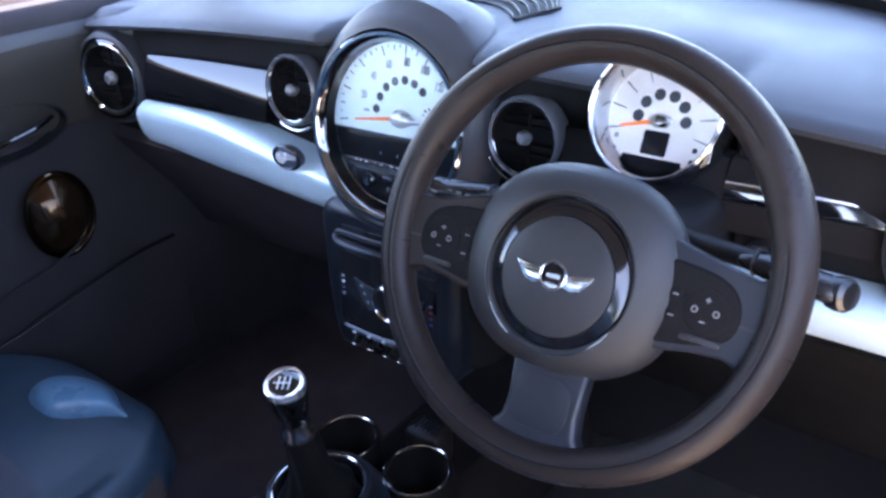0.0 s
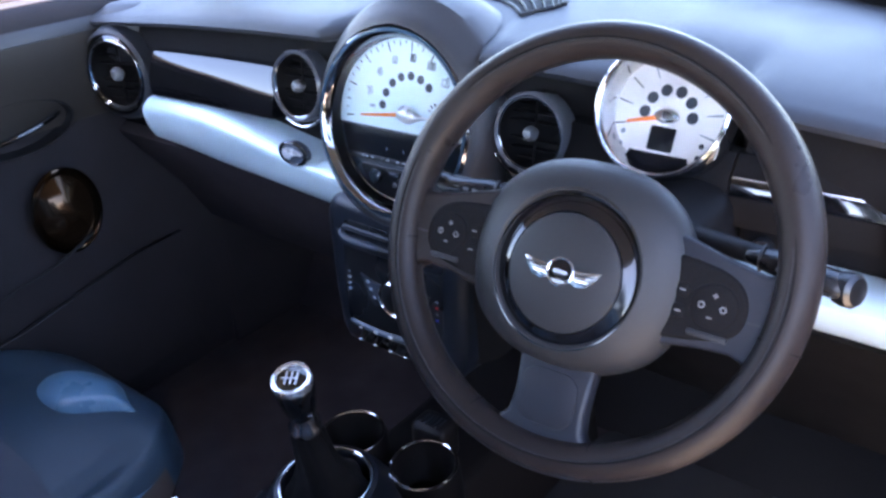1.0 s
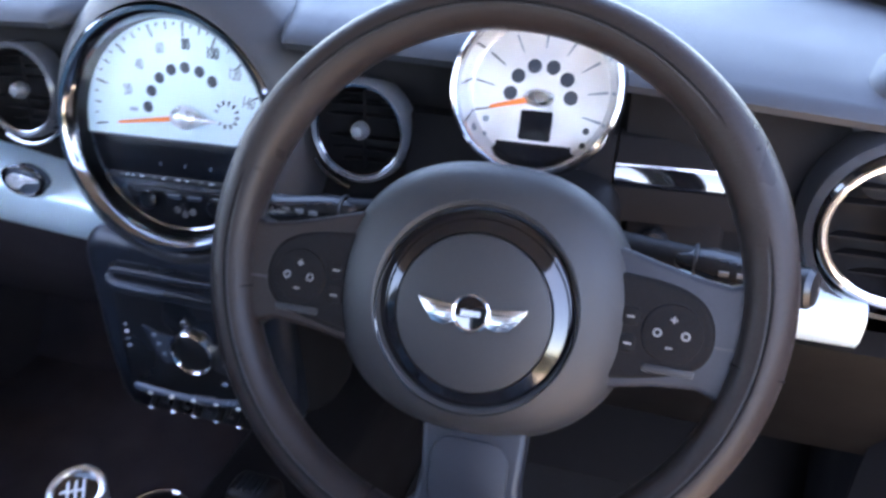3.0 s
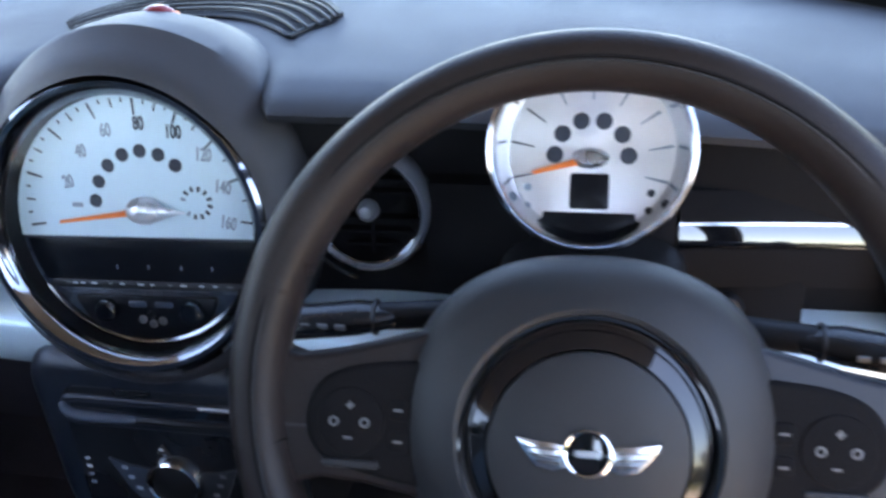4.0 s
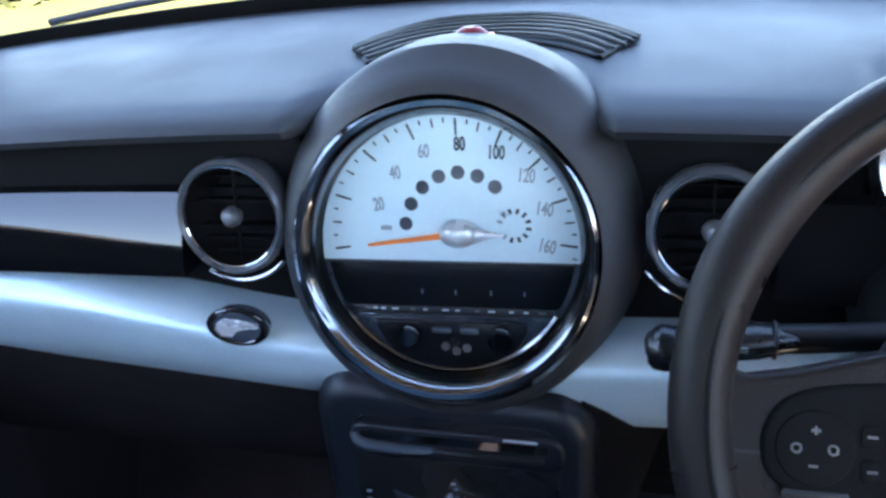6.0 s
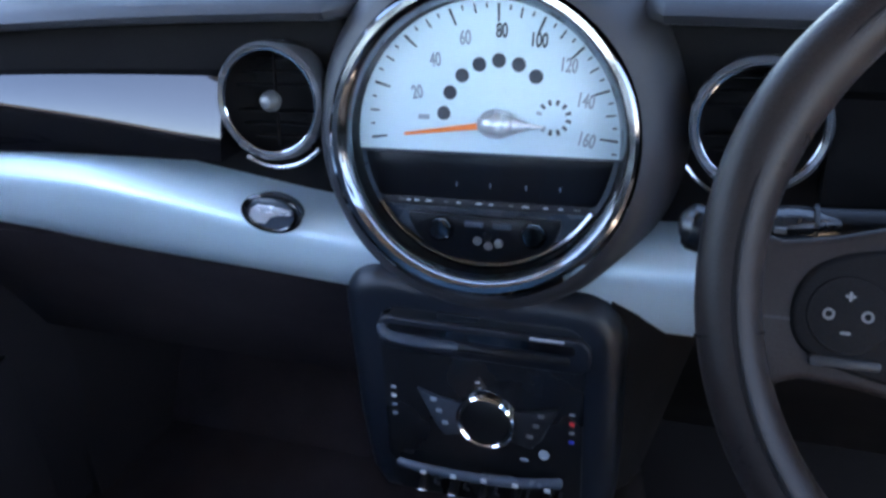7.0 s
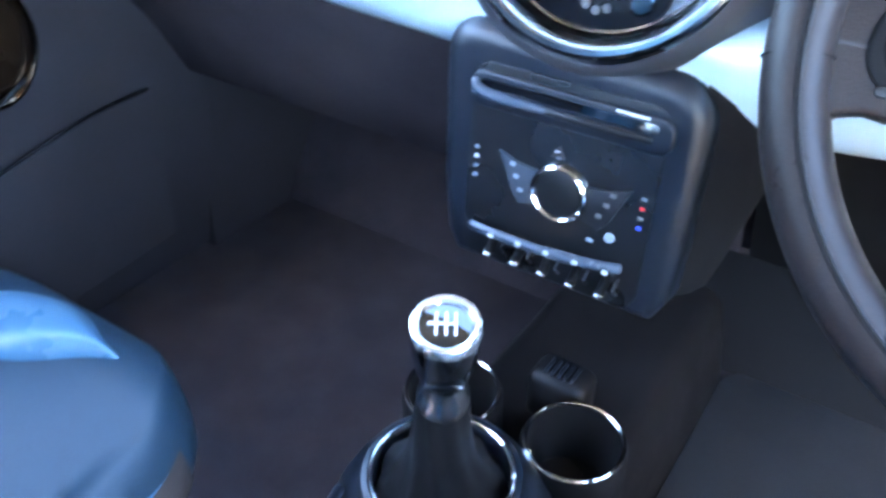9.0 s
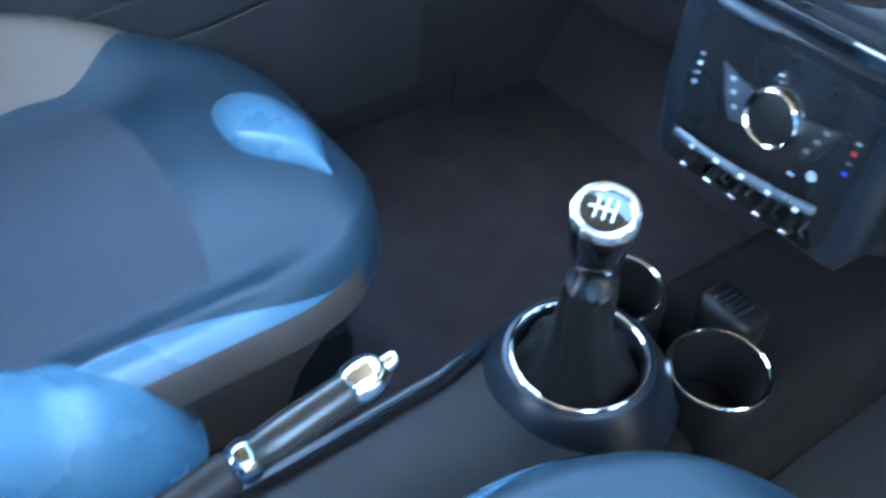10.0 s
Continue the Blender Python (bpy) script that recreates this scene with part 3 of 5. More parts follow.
def build_dashboard():
    d = thing("dashboard", Matrix.Translation((0, 0.2, 0.5)), "dark grey grained dashboard with black fascia and silver trim strips", "dashboard")
    xs = [-0.70 + 1.40 * i / 140 for i in range(141)]
    rows = []
    for x in xs:
        L = lip(x)
        prof = [(0.06, L - 0.003), (0.012, L - 0.003), (0.0, L), (-0.003, L + 0.006), (0.004, L + 0.013)]
        prof += [(screen_foot(x) * f, dash_z(x, screen_foot(x) * f)) for f in (0.04, 0.07, 0.12, 0.19, 0.28, 0.37, 0.47, 0.57, 0.68, 0.79, 0.90, 1.0)]
        prof += [(screen_foot(x) + 0.012, dash_z(x, screen_foot(x)) - 0.02), (screen_foot(x) + 0.014, dash_z(x, screen_foot(x)) - 0.08)]
        rows.append([(x, y + notch(x) * (1 - ease(0.0, 0.14, y)), z) for y, z in prof])
    part("top_pad", thickened(loft(rows), 0.004), DASH, d, "grey grained soft dash top", world=True)
    rows = [[(x, y + notch(x), z) for y, z in ((0.05, lip(x) - 0.001), (0.030, lip(x) - 0.004), (0.024, 0.68), (0.022, 0.64), (0.024, 0.60), (0.025, 0.545), (0.05, 0.535))] for x in xs]
    part("fascia", thickened(loft(rows), 0.006), MATT, d, "matt black recessed fascia", world=True)
    part("gloss_panel", gloss_strip(-0.505, -0.220), GLOSSBLACK, d, "piano-black gloss insert", world=True)
    part("gloss_panel", gloss_strip(0.396, 0.552, 0.47, 0.68), PIANO, d, "piano-black gloss insert", world=True)
    part("insert_edge", gloss_strip(0.226, 0.394), MATT, d, "matt black panel behind the wheel", world=True)
    part("insert_edge", gloss_strip(0.396, 0.552, 0.71, 1.0), MATT, d, "matt black upper part of the insert", world=True)
    part("insert_edge", gloss_strip(0.396, 0.552, 0.0, 0.455), MATT, d, "matt black lower part of the insert", world=True)
    part("insert_line", gloss_strip(0.396, 0.552, 0.682, 0.708), SATIN, d, "thin satin line along the insert", world=True)
    part("trim_strip", loft(trim_rows(-0.533, -0.070, 60, True, False), caps=True), SILVER, d, "brushed silver trim strip", world=True)
    part("trim_strip", loft(trim_rows(0.062, 0.590, 52, False, False), caps=True), SILVER, d, "brushed silver trim strip", world=True)
    # Driver's half of the lower dash blackened: its shade put into the colour
    for name, span, mat, label in (("lower_panel", [x for x in xs if x < 0.125], FELT, "black lower dash and glovebox"), ("knee_panel", [x for x in xs if x > 0.125], VENTBLACK, "knee panel under the column, blackened for the shade there")):
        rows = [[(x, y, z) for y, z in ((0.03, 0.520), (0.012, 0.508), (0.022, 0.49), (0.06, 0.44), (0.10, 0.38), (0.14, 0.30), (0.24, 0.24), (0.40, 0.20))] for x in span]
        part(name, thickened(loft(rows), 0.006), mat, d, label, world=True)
    return d


build_dashboard()


def build_defroster():
    """Crescent grille on the dash top behind the big gauge."""
    t = thing("defroster_grille", Matrix.Translation((0, 0.16, 0.757)), "black crescent air grille with thin slats in the dash top", "air vent")

    def arc(k, n=32):
        # k: 0 rear edge to 1 front edge
        out = []
        for i in range(n + 1):
            u = 2 * i / n - 1
            x = (0.094 + 0.026 * ease(0.0, 0.7, k)) * u + 0.007
            y = 0.106 + 0.056 * k + (0.050 + 0.062 * k) * (1 - abs(u) ** (2.2 + (2.6 * k if u < 0 else 0)))
            out.append((x, y, dash_z(x, y) + 0.0015))
        return out
    rows = [arc(k / 8) for k in range(9)]
    part("grille_bed", loft(rows), VENTBLACK, t, "black recess", world=True)
    part("grille_rim", tube(arc(0) + arc(1)[::-1] + arc(0)[:1], 0.0022, 8, 0.8), BLACK, t, world=True)
    for k in range(1, 7):
        part("slat", tube([(x, y, z + 0.002) for x, y, z in arc(k / 7)], 0.0010, 6, 1.6), DARK, t, world=True)
    return t


build_defroster()


def build_gauge_hood():
    t = thing("gauge_hood", Matrix.Translation((0, 0.05, 0.64)), "grey plastic hood rising round the big central gauge", "gauge hood")
    rings = [(-0.0165, 0.6405, 0.1145), (-0.0150, 0.6405, 0.1190), (-0.0115, 0.6405, 0.1240), (-0.0055, 0.6405, 0.1290), (0.003, 0.641, 0.1335), (0.014, 0.641, 0.1370), (0.028, 0.641, 0.1395), (0.050, 0.640, 0.1405), (0.080, 0.639, 0.1390), (0.110, 0.636, 0.132), (0.150, 0.630, 0.116)]
    lean = math.tan(radians(12.8))
    rows = []
    for y, zc, r in rings:
        f = 1 - ease(-0.012, 0.040, y)
        row = []
        for i in range(96):
            a = 2 * math.pi * i / 96
            brow = ease(0.25, 1.0, math.sin(a)) * (1 - ease(-0.012, 0.010, y))
            q = r - 0.0022 * brow
            row.append((-0.002 + 0.005 * ease(-0.012, 0.030, y) + q * math.cos(a), y + f * lean * q * math.sin(a) - 0.0065 * brow, zc + q * math.sin(a)))
        rows.append(row)
    part("hood_shell", loft(rows, closed_u=True), DASHLIT, t, "grey grained hood", world=True)
    s = lathe([(0, 0.008), (0.004, 0.0075), (0.0075, 0.004), (0.009, 0.0), (0.009, -0.006)], 24, 1.6, 1.0)
    part("light_sensor", shifted(s, 0.007, 0.085, 0.7735), SENSOR, t, "small dark red sensor dome", world=True)
    s = lathe([(0, 0.006), (0.003, 0.005), (0.005, 0.0), (0.005, -0.005)], 16)
    part("sensor_lamp", shifted(s, 0.022, 0.083, 0.7712), ORANGE, t, "tiny amber lamp", world=True)


build_gauge_hood()


def pen(x0, y0, x1, y1, w0, w1, z0, z1):
    """A tapered stroke on a dial."""
    a, b = Vector((x0, y0)), Vector((x1, y1))
    n = Vector((-(b - a).y, (b - a).x)).normalized()
    return prism([tuple(a + n * w0 / 2), tuple(a - n * w0 / 2), tuple(b - n * w1 / 2), tuple(b + n * w1 / 2)], z0, z1)


def build_speedometer():
    t = thing("speedometer", facing(-0.002, -0.0162, 0.6402, 12.8, 2), "large round chrome-ringed speedometer with white dial and radio below", "speedometer")
    part("chrome_ring", lathe([(0.1142, -0.012), (0.1143, -0.002), (0.1130, 0.003), (0.1100, 0.0055), (0.1060, 0.0052), (0.1025, 0.002), (0.1000, -0.004), (0.0990, -0.006)], 128), DARKCHROME, t, "polished chrome bezel")
    part("inner_wall", lathe([(0.1005, -0.003), (0.0996, -0.010), (0.0990, -0.0285)], 128), BLACK, t, "dark inner wall")
    zf = -0.021
    cut = -0.0105
    a0 = math.asin(cut / 0.0985)
    top = [(0.0988 * math.cos(a0 + (math.pi - 2 * a0) * i / 60), 0.0988 * math.sin(a0 + (math.pi - 2 * a0) * i / 60)) for i in range(61)]
    part("dial", prism(top, zf - 0.002, zf), DIAL, t, "white dial plate")
    low = [(0.0985 * math.cos(math.pi - a0 + (math.pi + 2 * a0) * i / 60), 0.0985 * math.sin(math.pi - a0 + (math.pi + 2 * a0) * i / 60)) for i in range(61)]
    radio = part("radio_panel", prism(low, zf - 0.003, zf - 0.001), RADIOFACE, t, "blue-black radio panel")
    px, py = 0.0095, 0.0115
    for k in range(7):
        a = radians(172 - 20.4 * k)
        part("warning_dot", shifted(lathe([(0, 0.0004), (0.0050, 0.0004), (0.0052, 0)], 24), px + 0.0415 * math.cos(a), py + 0.0446 * math.sin(a), zf), INK, t)
    for k, word in enumerate(("20", "40", "60", "80", "100", "120", "140", "160")):
        a = radians(161.5 - 24.3 * k)
        clear = word in ("80", "100")
        bm = writing(word, 0.0138, 0.0003, 0.00035)
        bm.transform(Matrix.Diagonal((0.62, 1, 1, 1)))
        bm = moved(bm, pose(px + 0.0650 * math.cos(a), py + 0.0650 * math.sin(a), zf + 0.0003, 0, 0, 0.12 * (math.degrees(a) - 90)))
        part("number", bm, INK if clear else PALEINK, t)
    for k in range(34):
        a = radians(188 - 24.3 * k / 4)
        ca, sa = math.cos(a), math.sin(a)
        # length up to the rim of the dial, which is not round about the needle
        reach = -(px * ca + py * sa) + math.sqrt((px * ca + py * sa) ** 2 + 0.0978 ** 2 - px * px - py * py)
        r1 = min(0.1010, reach)
        long = k % 4 == 0
        r0 = r1 - (0.0145 if long else 0.009 if k % 2 == 0 else 0.0055)
        part("tick", pen(px + r0 * ca, py + r0 * sa, px + (r1 - 0.002) * ca, py + (r1 - 0.002) * sa, 0.0014, 0.0020 if long else 0.0012, zf, zf + 0.0003), INK, t)
    part("unit_mark", shifted(block(0.0085, 0.0035, 0.0004), -0.047, 0.0145, zf + 0.0002), PALEINK, t)
    # small fuel ring of petals
    for k in range(11):
        a = radians(-130 + 29.5 * k)
        fx, fy = px + 0.0405, py + 0.0055
        part("fuel_mark", pen(fx + 0.0088 * math.cos(a), fy + 0.0088 * math.sin(a), fx + 0.0128 * math.cos(a), fy + 0.0128 * math.sin(a), 0.0022, 0.0026, zf, zf + 0.0003), INK if k % 10 else PALEINK, t)
    part("needle", pen(px - 0.010, py - 0.0015, px - 0.070, py - 0.0095, 0.0046, 0.0022, zf + 0.005, zf + 0.006), ORANGE, t, "orange needle")
    hub = lathe([(0, 0.010), (0.006, 0.0095), (0.0105, 0.007), (0.0125, 0.003), (0.0125, 0.0)], 40, 1.15, 0.85)
    part("needle_hub", shifted(hub, px, py, zf + 0.003), ALLOY, t, "polished egg-shaped hub")
    tail = loft([[(px + x, py - 0.0008 + w * math.cos(2 * math.pi * j / 12), zf + 0.006 + 0.5 * w * math.sin(2 * math.pi * j / 12)) for j in range(12)] for x, w in ((0.006, 0.0075), (0.013, 0.0062), (0.020, 0.0035), (0.028, 0.0016), (0.034, 0.0008))], closed_u=True, caps=True)
    part("needle_tail", tail, ALLOY, t, "tapered metal tail")
    # display and radio controls
    half = [(0.0945 * math.cos(radians(a)), 0.0945 * math.sin(radians(a))) for a in range(188, 209, 4)] + [(-0.0800, -0.0462)]
    shape = [(0.0940, -0.0125)] + [(-x, y) for x, y in half[1:]] + half[::-1][:-1] + [(-0.0940, -0.0125)]
    part("display", prism(shape, zf - 0.001, zf + 0.0005, 0.0004), LCD, radio, "dark display strip")
    for k, x in enumerate((-0.0645, -0.059, -0.0525, -0.043, -0.029, -0.019, -0.0035, 0.006, 0.021, 0.032, 0.047, 0.058, 0.070)):
        part("key_mark", block(0.0034 if k % 3 else 0.0050, 0.0012, 0.0006, at=(x, -0.0488, zf + 0.0006)), MARK if k % 4 else DIMMARK, radio)
    for x in (-0.021, 0.005, 0.032, 0.057):
        part("key_mark", block(0.0010, 0.0034, 0.0006, at=(x, -0.0345, zf + 0.0008)), PALEINK, radio)
    part("key_row", prism(rounded(0.158, 0.0062, 0.0024, 4, 0.0, -0.0495), zf - 0.001, zf + 0.0002, 0.0006), DARK, radio, "row of radio keys")
    for k in range(2):
        part("key_ridge", tube([(-0.071 + 0.004 * k, -0.0535 - 0.0026 * k, zf + 0.001), (0.052 - 0.004 * k, -0.0535 - 0.0026 * k, zf + 0.001)], 0.0006, 8), GREYRING, radio)
    # boat-shaped dark control island
    isle = [(-0.0580, -0.0575), (0.0585, -0.0575), (0.0590, -0.0620), (0.0545, -0.0740), (0.0440, -0.0850), (0.0250, -0.0915), (0.0, -0.0935), (-0.0250, -0.0915), (-0.0420, -0.0850), (-0.0520, -0.0740), (-0.0585, -0.0620)]
    isle = part("control_island", prism(isle[::-1], zf - 0.001, zf + 0.0030, 0.0014), LCD, radio, "dark boat-shaped control island")
    for x in (-0.0065, 0.0153):
        part("wide_key", prism(rounded(0.0150, 0.0050, 0.0018, 4, x, -0.0640), zf + 0.002, zf + 0.0046, 0.0009), SHELF, isle, "grey rocker key")
    for x, y, r in ((-0.0315, -0.0690, 0.0095), (0.0395, -0.0690, 0.0100)):
        kb = part("radio_knob", shifted(lathe([(0, 0.0085), (r * 0.70, 0.0083), (r * 0.90, 0.0066), (r, 0.0), (r * 1.08, -0.001)], 36), x, y, zf + 0.003), PIANO, isle, "round black knob")
        part("knob_glint", shifted(torus(r * 0.90, 0.0008, 20, 6, a0=20, a1=110), x, y, zf + 0.0092), SATIN, kb)
    # Paler discs stand for small glints low on the island
    for x, y in ((-0.0034, -0.0766), (0.0050, -0.0800), (0.0130, -0.0773), (0.0040, -0.0725)):
        part("round_key", shifted(lathe([(0, 0.0024), (0.0026, 0.0022), (0.0032, 0.0012), (0.0034, 0)], 20), x, y, zf + 0.003), DIMMARK if y < -0.075 else BLACK, isle)
    part("lower_lip", shifted(torus(0.0955, 0.0028, 60, 8, a0=212, a1=328), 0, 0, zf + 0.0015), DARKCHROME, radio, "thin dark chrome lip under the radio")
    lens = part("lens", lathe([(0, 0.0035), (0.04, 0.0028), (0.07, 0.0012), (0.1003, -0.0025)], 96), LENS, t, "clear gauge lens")
    lens.visible_shadow = False


build_speedometer()


def build_tachometer():
    t = thing("tachometer", facing(0.3367, -0.0253, 0.7165, 27), "round chrome-shelled rev counter with silver dial on the steering column", "rev counter")
    part("shell", lathe([(0.030, -0.075), (0.050, -0.065), (0.060, -0.045), (0.0640, -0.020), (0.0645, -0.004), (0.0635, 0.002), (0.0610, 0.0035), (0.0590, 0.0015), (0.0575, -0.004), (0.0545, -0.012), (0.0520, -0.019), (0.0518, -0.024)], 96), SHELLCHROME, t, "polished chrome shell")
    zf = -0.019
    part("dial", lathe([(0, zf), (0.0524, zf), (0.0524, zf - 0.002)], 96), TACHDIAL, t, "silver dial")
    for k in range(6):
        a = radians(180 - 36 * k)
        part("warning_dot", shifted(lathe([(0, 0.0004), (0.0052, 0.0004), (0.0054, 0)], 24), 0.0005 + 0.0230 * math.cos(a), -0.0030 + 0.0225 * math.sin(a), zf), INK, t)
    for k in range(9):
        a = radians(198 - 27.2 * k)
        part("tick", pen(0.036 * math.cos(a), -0.004 + 0.036 * math.sin(a), 0.0508 * math.cos(a), -0.003 + 0.0485 * math.sin(a), 0.0008, 0.0014 if k < 4 else 0.0022, zf, zf + 0.0003), INK if k < 3 else PALEINK, t)
    for x, y in ((-0.039, -0.024), (-0.039, -0.036), (0.038, -0.026), (0.037, -0.037)):
        part("lamp_symbol", shifted(lathe([(0, 0.0003), (0.0024, 0.0003), (0.0025, 0)], 16), x, y, zf), PALEINK if x < 0 else INK, t)
    part("small_display", prism(rounded(0.0245, 0.0225, 0.002, 4, 0.0, -0.0258), zf, zf + 0.0012, 0.0004), LCD, t, "small black display")
    part("wide_display", prism([(-0.0285, -0.0392), (0.0285, -0.0392), (0.0295, -0.044), (0.024, -0.0515), (0.014, -0.0555), (-0.014, -0.0555), (-0.024, -0.0515), (-0.0295, -0.044)], zf, zf + 0.0012, 0.0004), LCD, t, "curved black display")
    part("needle", pen(-0.008, -0.0075, -0.036, -0.0150, 0.0042, 0.0024, zf + 0.003, zf + 0.004), ORANGE, t, "orange needle")
    part("needle_hub", shifted(lathe([(0, 0.007), (0.007, 0.0065), (0.0105, 0.003), (0.011, 0)], 32, 1.1, 0.6), 0, -0.005, zf), SATIN, t, "satin hub")
    lens = part("lens", lathe([(0, 0.001), (0.03, 0.0), (0.0582, -0.003)], 72), LENS, t, "clear gauge lens")
    lens.visible_shadow = False


build_tachometer()


def vent_parts(t, R, ring=GREYRING, lip_mat=CHROME, bright=0.028):
    part("outer_ring", lathe([(R * 1.00, -0.020), (R * 1.02, -0.004), (R * 1.00, 0.004), (R * 0.94, 0.007), (R * 0.89, 0.005), (R * 0.87, 0.0)], 72), ring, t, "grey ring")
    part("chrome_lip", shifted(torus(R * 0.875, R * bright, 72, 10), 0, 0, 0.003), lip_mat, t, "thin chrome lip")
    part("bowl", lathe([(R * 0.87, 0.001), (R * 0.84, -0.008), (R * 0.70, -0.020), (R * 0.4, -0.027), (0, -0.029)], 64), VENTBLACK, t, "black bowl")
    for k in range(-3, 4):
        if k:
            h = math.sqrt(max(0.0, (R * 0.82) ** 2 - (k * R * 0.22) ** 2))
            part("slat", shifted(block(2 * h, 0.0016, 0.012, 0.0005, 1), 0, k * R * 0.22, -0.015), VENTBLACK, t)
    part("crossbar", shifted(block(R * 0.035, R * 1.6, 0.004, 0.0008, 1), 0, 0, -0.009), MATT, t)
    part("knob", shifted(lathe([(0, 0.010), (R * 0.10, 0.009), (R * 0.17, 0.004), (R * 0.18, -0.001), (R * 0.10, -0.008)], 28), 0, 0, -0.001), VENTKNOB, t, "round grey knob")


def build_vents():
    for x, y in ((-0.1748, 0.000), (0.1845, -0.004)):
        t = thing("air_vent", facing(x, y, 0.658, 8), "round air vent with chrome lip and ball knob in the fascia", "air vent", "round dash vents")
        # Driver-side lip and arc in darker chrome: dimmer light put into colour
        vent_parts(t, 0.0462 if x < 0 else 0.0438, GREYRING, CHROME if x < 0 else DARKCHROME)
        part("trim_arc", shifted(torus(0.0530, 0.0018, 30, 8, a0=240 if x < 0 else 214, a1=318 if x < 0 else 258), 0, 0, -0.002), SATIN if x < 0 else DARKCHROME, t, "crescent under the vent, darker on the driver's side")
    for s in (-1, 1):
        t = thing("end_vent", facing(0.604, -0.006, 0.628, 2) if s > 0 else facing(-0.596, -0.008, 0.621, 2, 12), "round air vent in a grey pod on the dash end", "air vent", "end vents")
        part("pod", lathe([(0.062, 0.006), (0.068, 0.002), (0.072, -0.010), (0.074, -0.040), (0.074, -0.14)], 72, 1.0, 1.05), DASH, t, "grey pod")
        vent_parts(t, 0.062, PIANO, CHROME, 0.05)
        part("pod_shoulder", moved(block(0.10, 0.10, 0.12, 0.03, 4), Matrix.Translation((0, 0.055, -0.075))), DASH, t)


build_vents()


def build_trim_badge():
    t = thing("trim_badge", facing(-0.174, -0.0262, 0.5735, 2), "oval chrome side-lamp badge set in the silver trim", "badge")
    part("badge_ring", moved(torus(0.0240, 0.0038, 56, 10), Matrix.Diagonal((1.0, 0.62, 0.7, 1))), PIANO, t, "dark glossy oval rim")
    part("badge_face", lathe([(0, 0.0030), (0.012, 0.0026), (0.020, 0.0016), (0.0245, 0.0), (0.0245, -0.01)], 56, 1.0, 0.62), SHELF, t, "dark blue-grey domed face")
    # Highlight on the dome put in as a bright raised shape
    sweep = [(-0.0185, -0.0015), (-0.0165, 0.0040), (-0.0095, 0.0082), (0.0, 0.0080), (0.0110, 0.0066), (0.0195, 0.0042), (0.0190, 0.0010), (0.0070, -0.0002), (0.0, -0.0028), (-0.0050, -0.0080), (-0.0135, -0.0074)]
    part("badge_highlight", prism(sweep[::-1], 0.0010, 0.0042, 0.0008), ALLOY, t, "bright tapered shape for the highlight on the face")


build_trim_badge()


# ---- steering column and wheel ----
def build_column():
    t = thing("steering_column", Matrix.Translation((0.34, 0.0, 0.60)), "black moulded steering column shroud with two stalks", "steering column")
    rows = []
    for y, zc, w, h in ((0.06, 0.600, 0.060, 0.045), (0.00, 0.600, 0.064, 0.046), (-0.05, 0.603, 0.064, 0.046), (-0.10, 0.606, 0.060, 0.046), (-0.135, 0.610, 0.052, 0.042), (-0.145, 0.611, 0.030, 0.026)):
        rows.append([(0.34 + w * math.copysign(abs(math.cos(a)) ** 0.6, math.cos(a)), y, zc + h * math.copysign(abs(math.sin(a)) ** 0.6, math.sin(a))) for a in [2 * math.pi * i / 40 for i in range(40)]])
    part("shroud", loft(rows, closed_u=True, caps=True), BLACK, t, "black shroud", world=True)
    part("gauge_mount", tube([(0.337, 0.03, 0.62), (0.337, 0.03, 0.66)], [0.035, 0.040], 20), BLACK, t, world=True)
    for s in (-1, 1):
        x = 0.34 + s * 0.055
        stem = [(x, -0.085, 0.634), (x + s * 0.045, -0.098, 0.637), (x + s * 0.068, -0.103, 0.638)]
        st = part("stalk", tube(smooth_line(stem, 4), [0.0085] * 9, 14), BLACK, t, "black stalk", world=True)
        head = [(x + s * 0.060, -0.102, 0.638), (x + s * 0.080, -0.106, 0.638), (x + s * 0.110, -0.110, 0.636), (x + s * 0.124, -0.111, 0.635), (x + s * 0.134, -0.112, 0.634)]
        part("stalk_head", tube(head, [0.0090, 0.0130, 0.0130, 0.0135, 0.0130], 18, 0.75), STALK, st, "glossy grey stalk end", world=True)
        cap = lathe([(0.0122, -0.010), (0.0136, -0.004), (0.0132, 0.002), (0.0105, 0.0052), (0.004, 0.0068), (0, 0.007)], 32)
        part("stalk_cap", moved(cap, Matrix.Translation((x + s * (0.138 if s > 0 else 0.132), -0.1125, 0.634)) @ pose(0, 0, 0, 20 if s > 0 else 0, 80 * s, 0)), GLOSSPAD, st, "round glossy end cap", world=True)
        part("stalk_ring", moved(torus(0.0100, 0.0012, 28, 8), Matrix.Translation((x + s * 0.070, -0.1045, 0.638)) @ pose(0, 0, 0, 0, 90, 0)), DARK, st, world=True)
        for k in range(3):
            part("stalk_mark", block(0.006, 0.0015, 0.003, at=(x + s * (0.088 + 0.011 * k), -0.1205, 0.640)), DIMMARK, st, world=True)
    # ignition slot and start button panel beside the column
    part("start_panel", moved(prism(rounded(0.075, 0.05, 0.012, 5), -0.01, 0.006, 0.003), facing(0.445, 0.012, 0.585, 10)), MATT, t, "black starter panel", world=True)
    part("start_button", moved(lathe([(0, 0.008), (0.009, 0.008), (0.011, 0.004), (0.011, 0)], 28), facing(0.432, 0.004, 0.588, 10)), DARK, t, "round dark start button", world=True)


build_column()


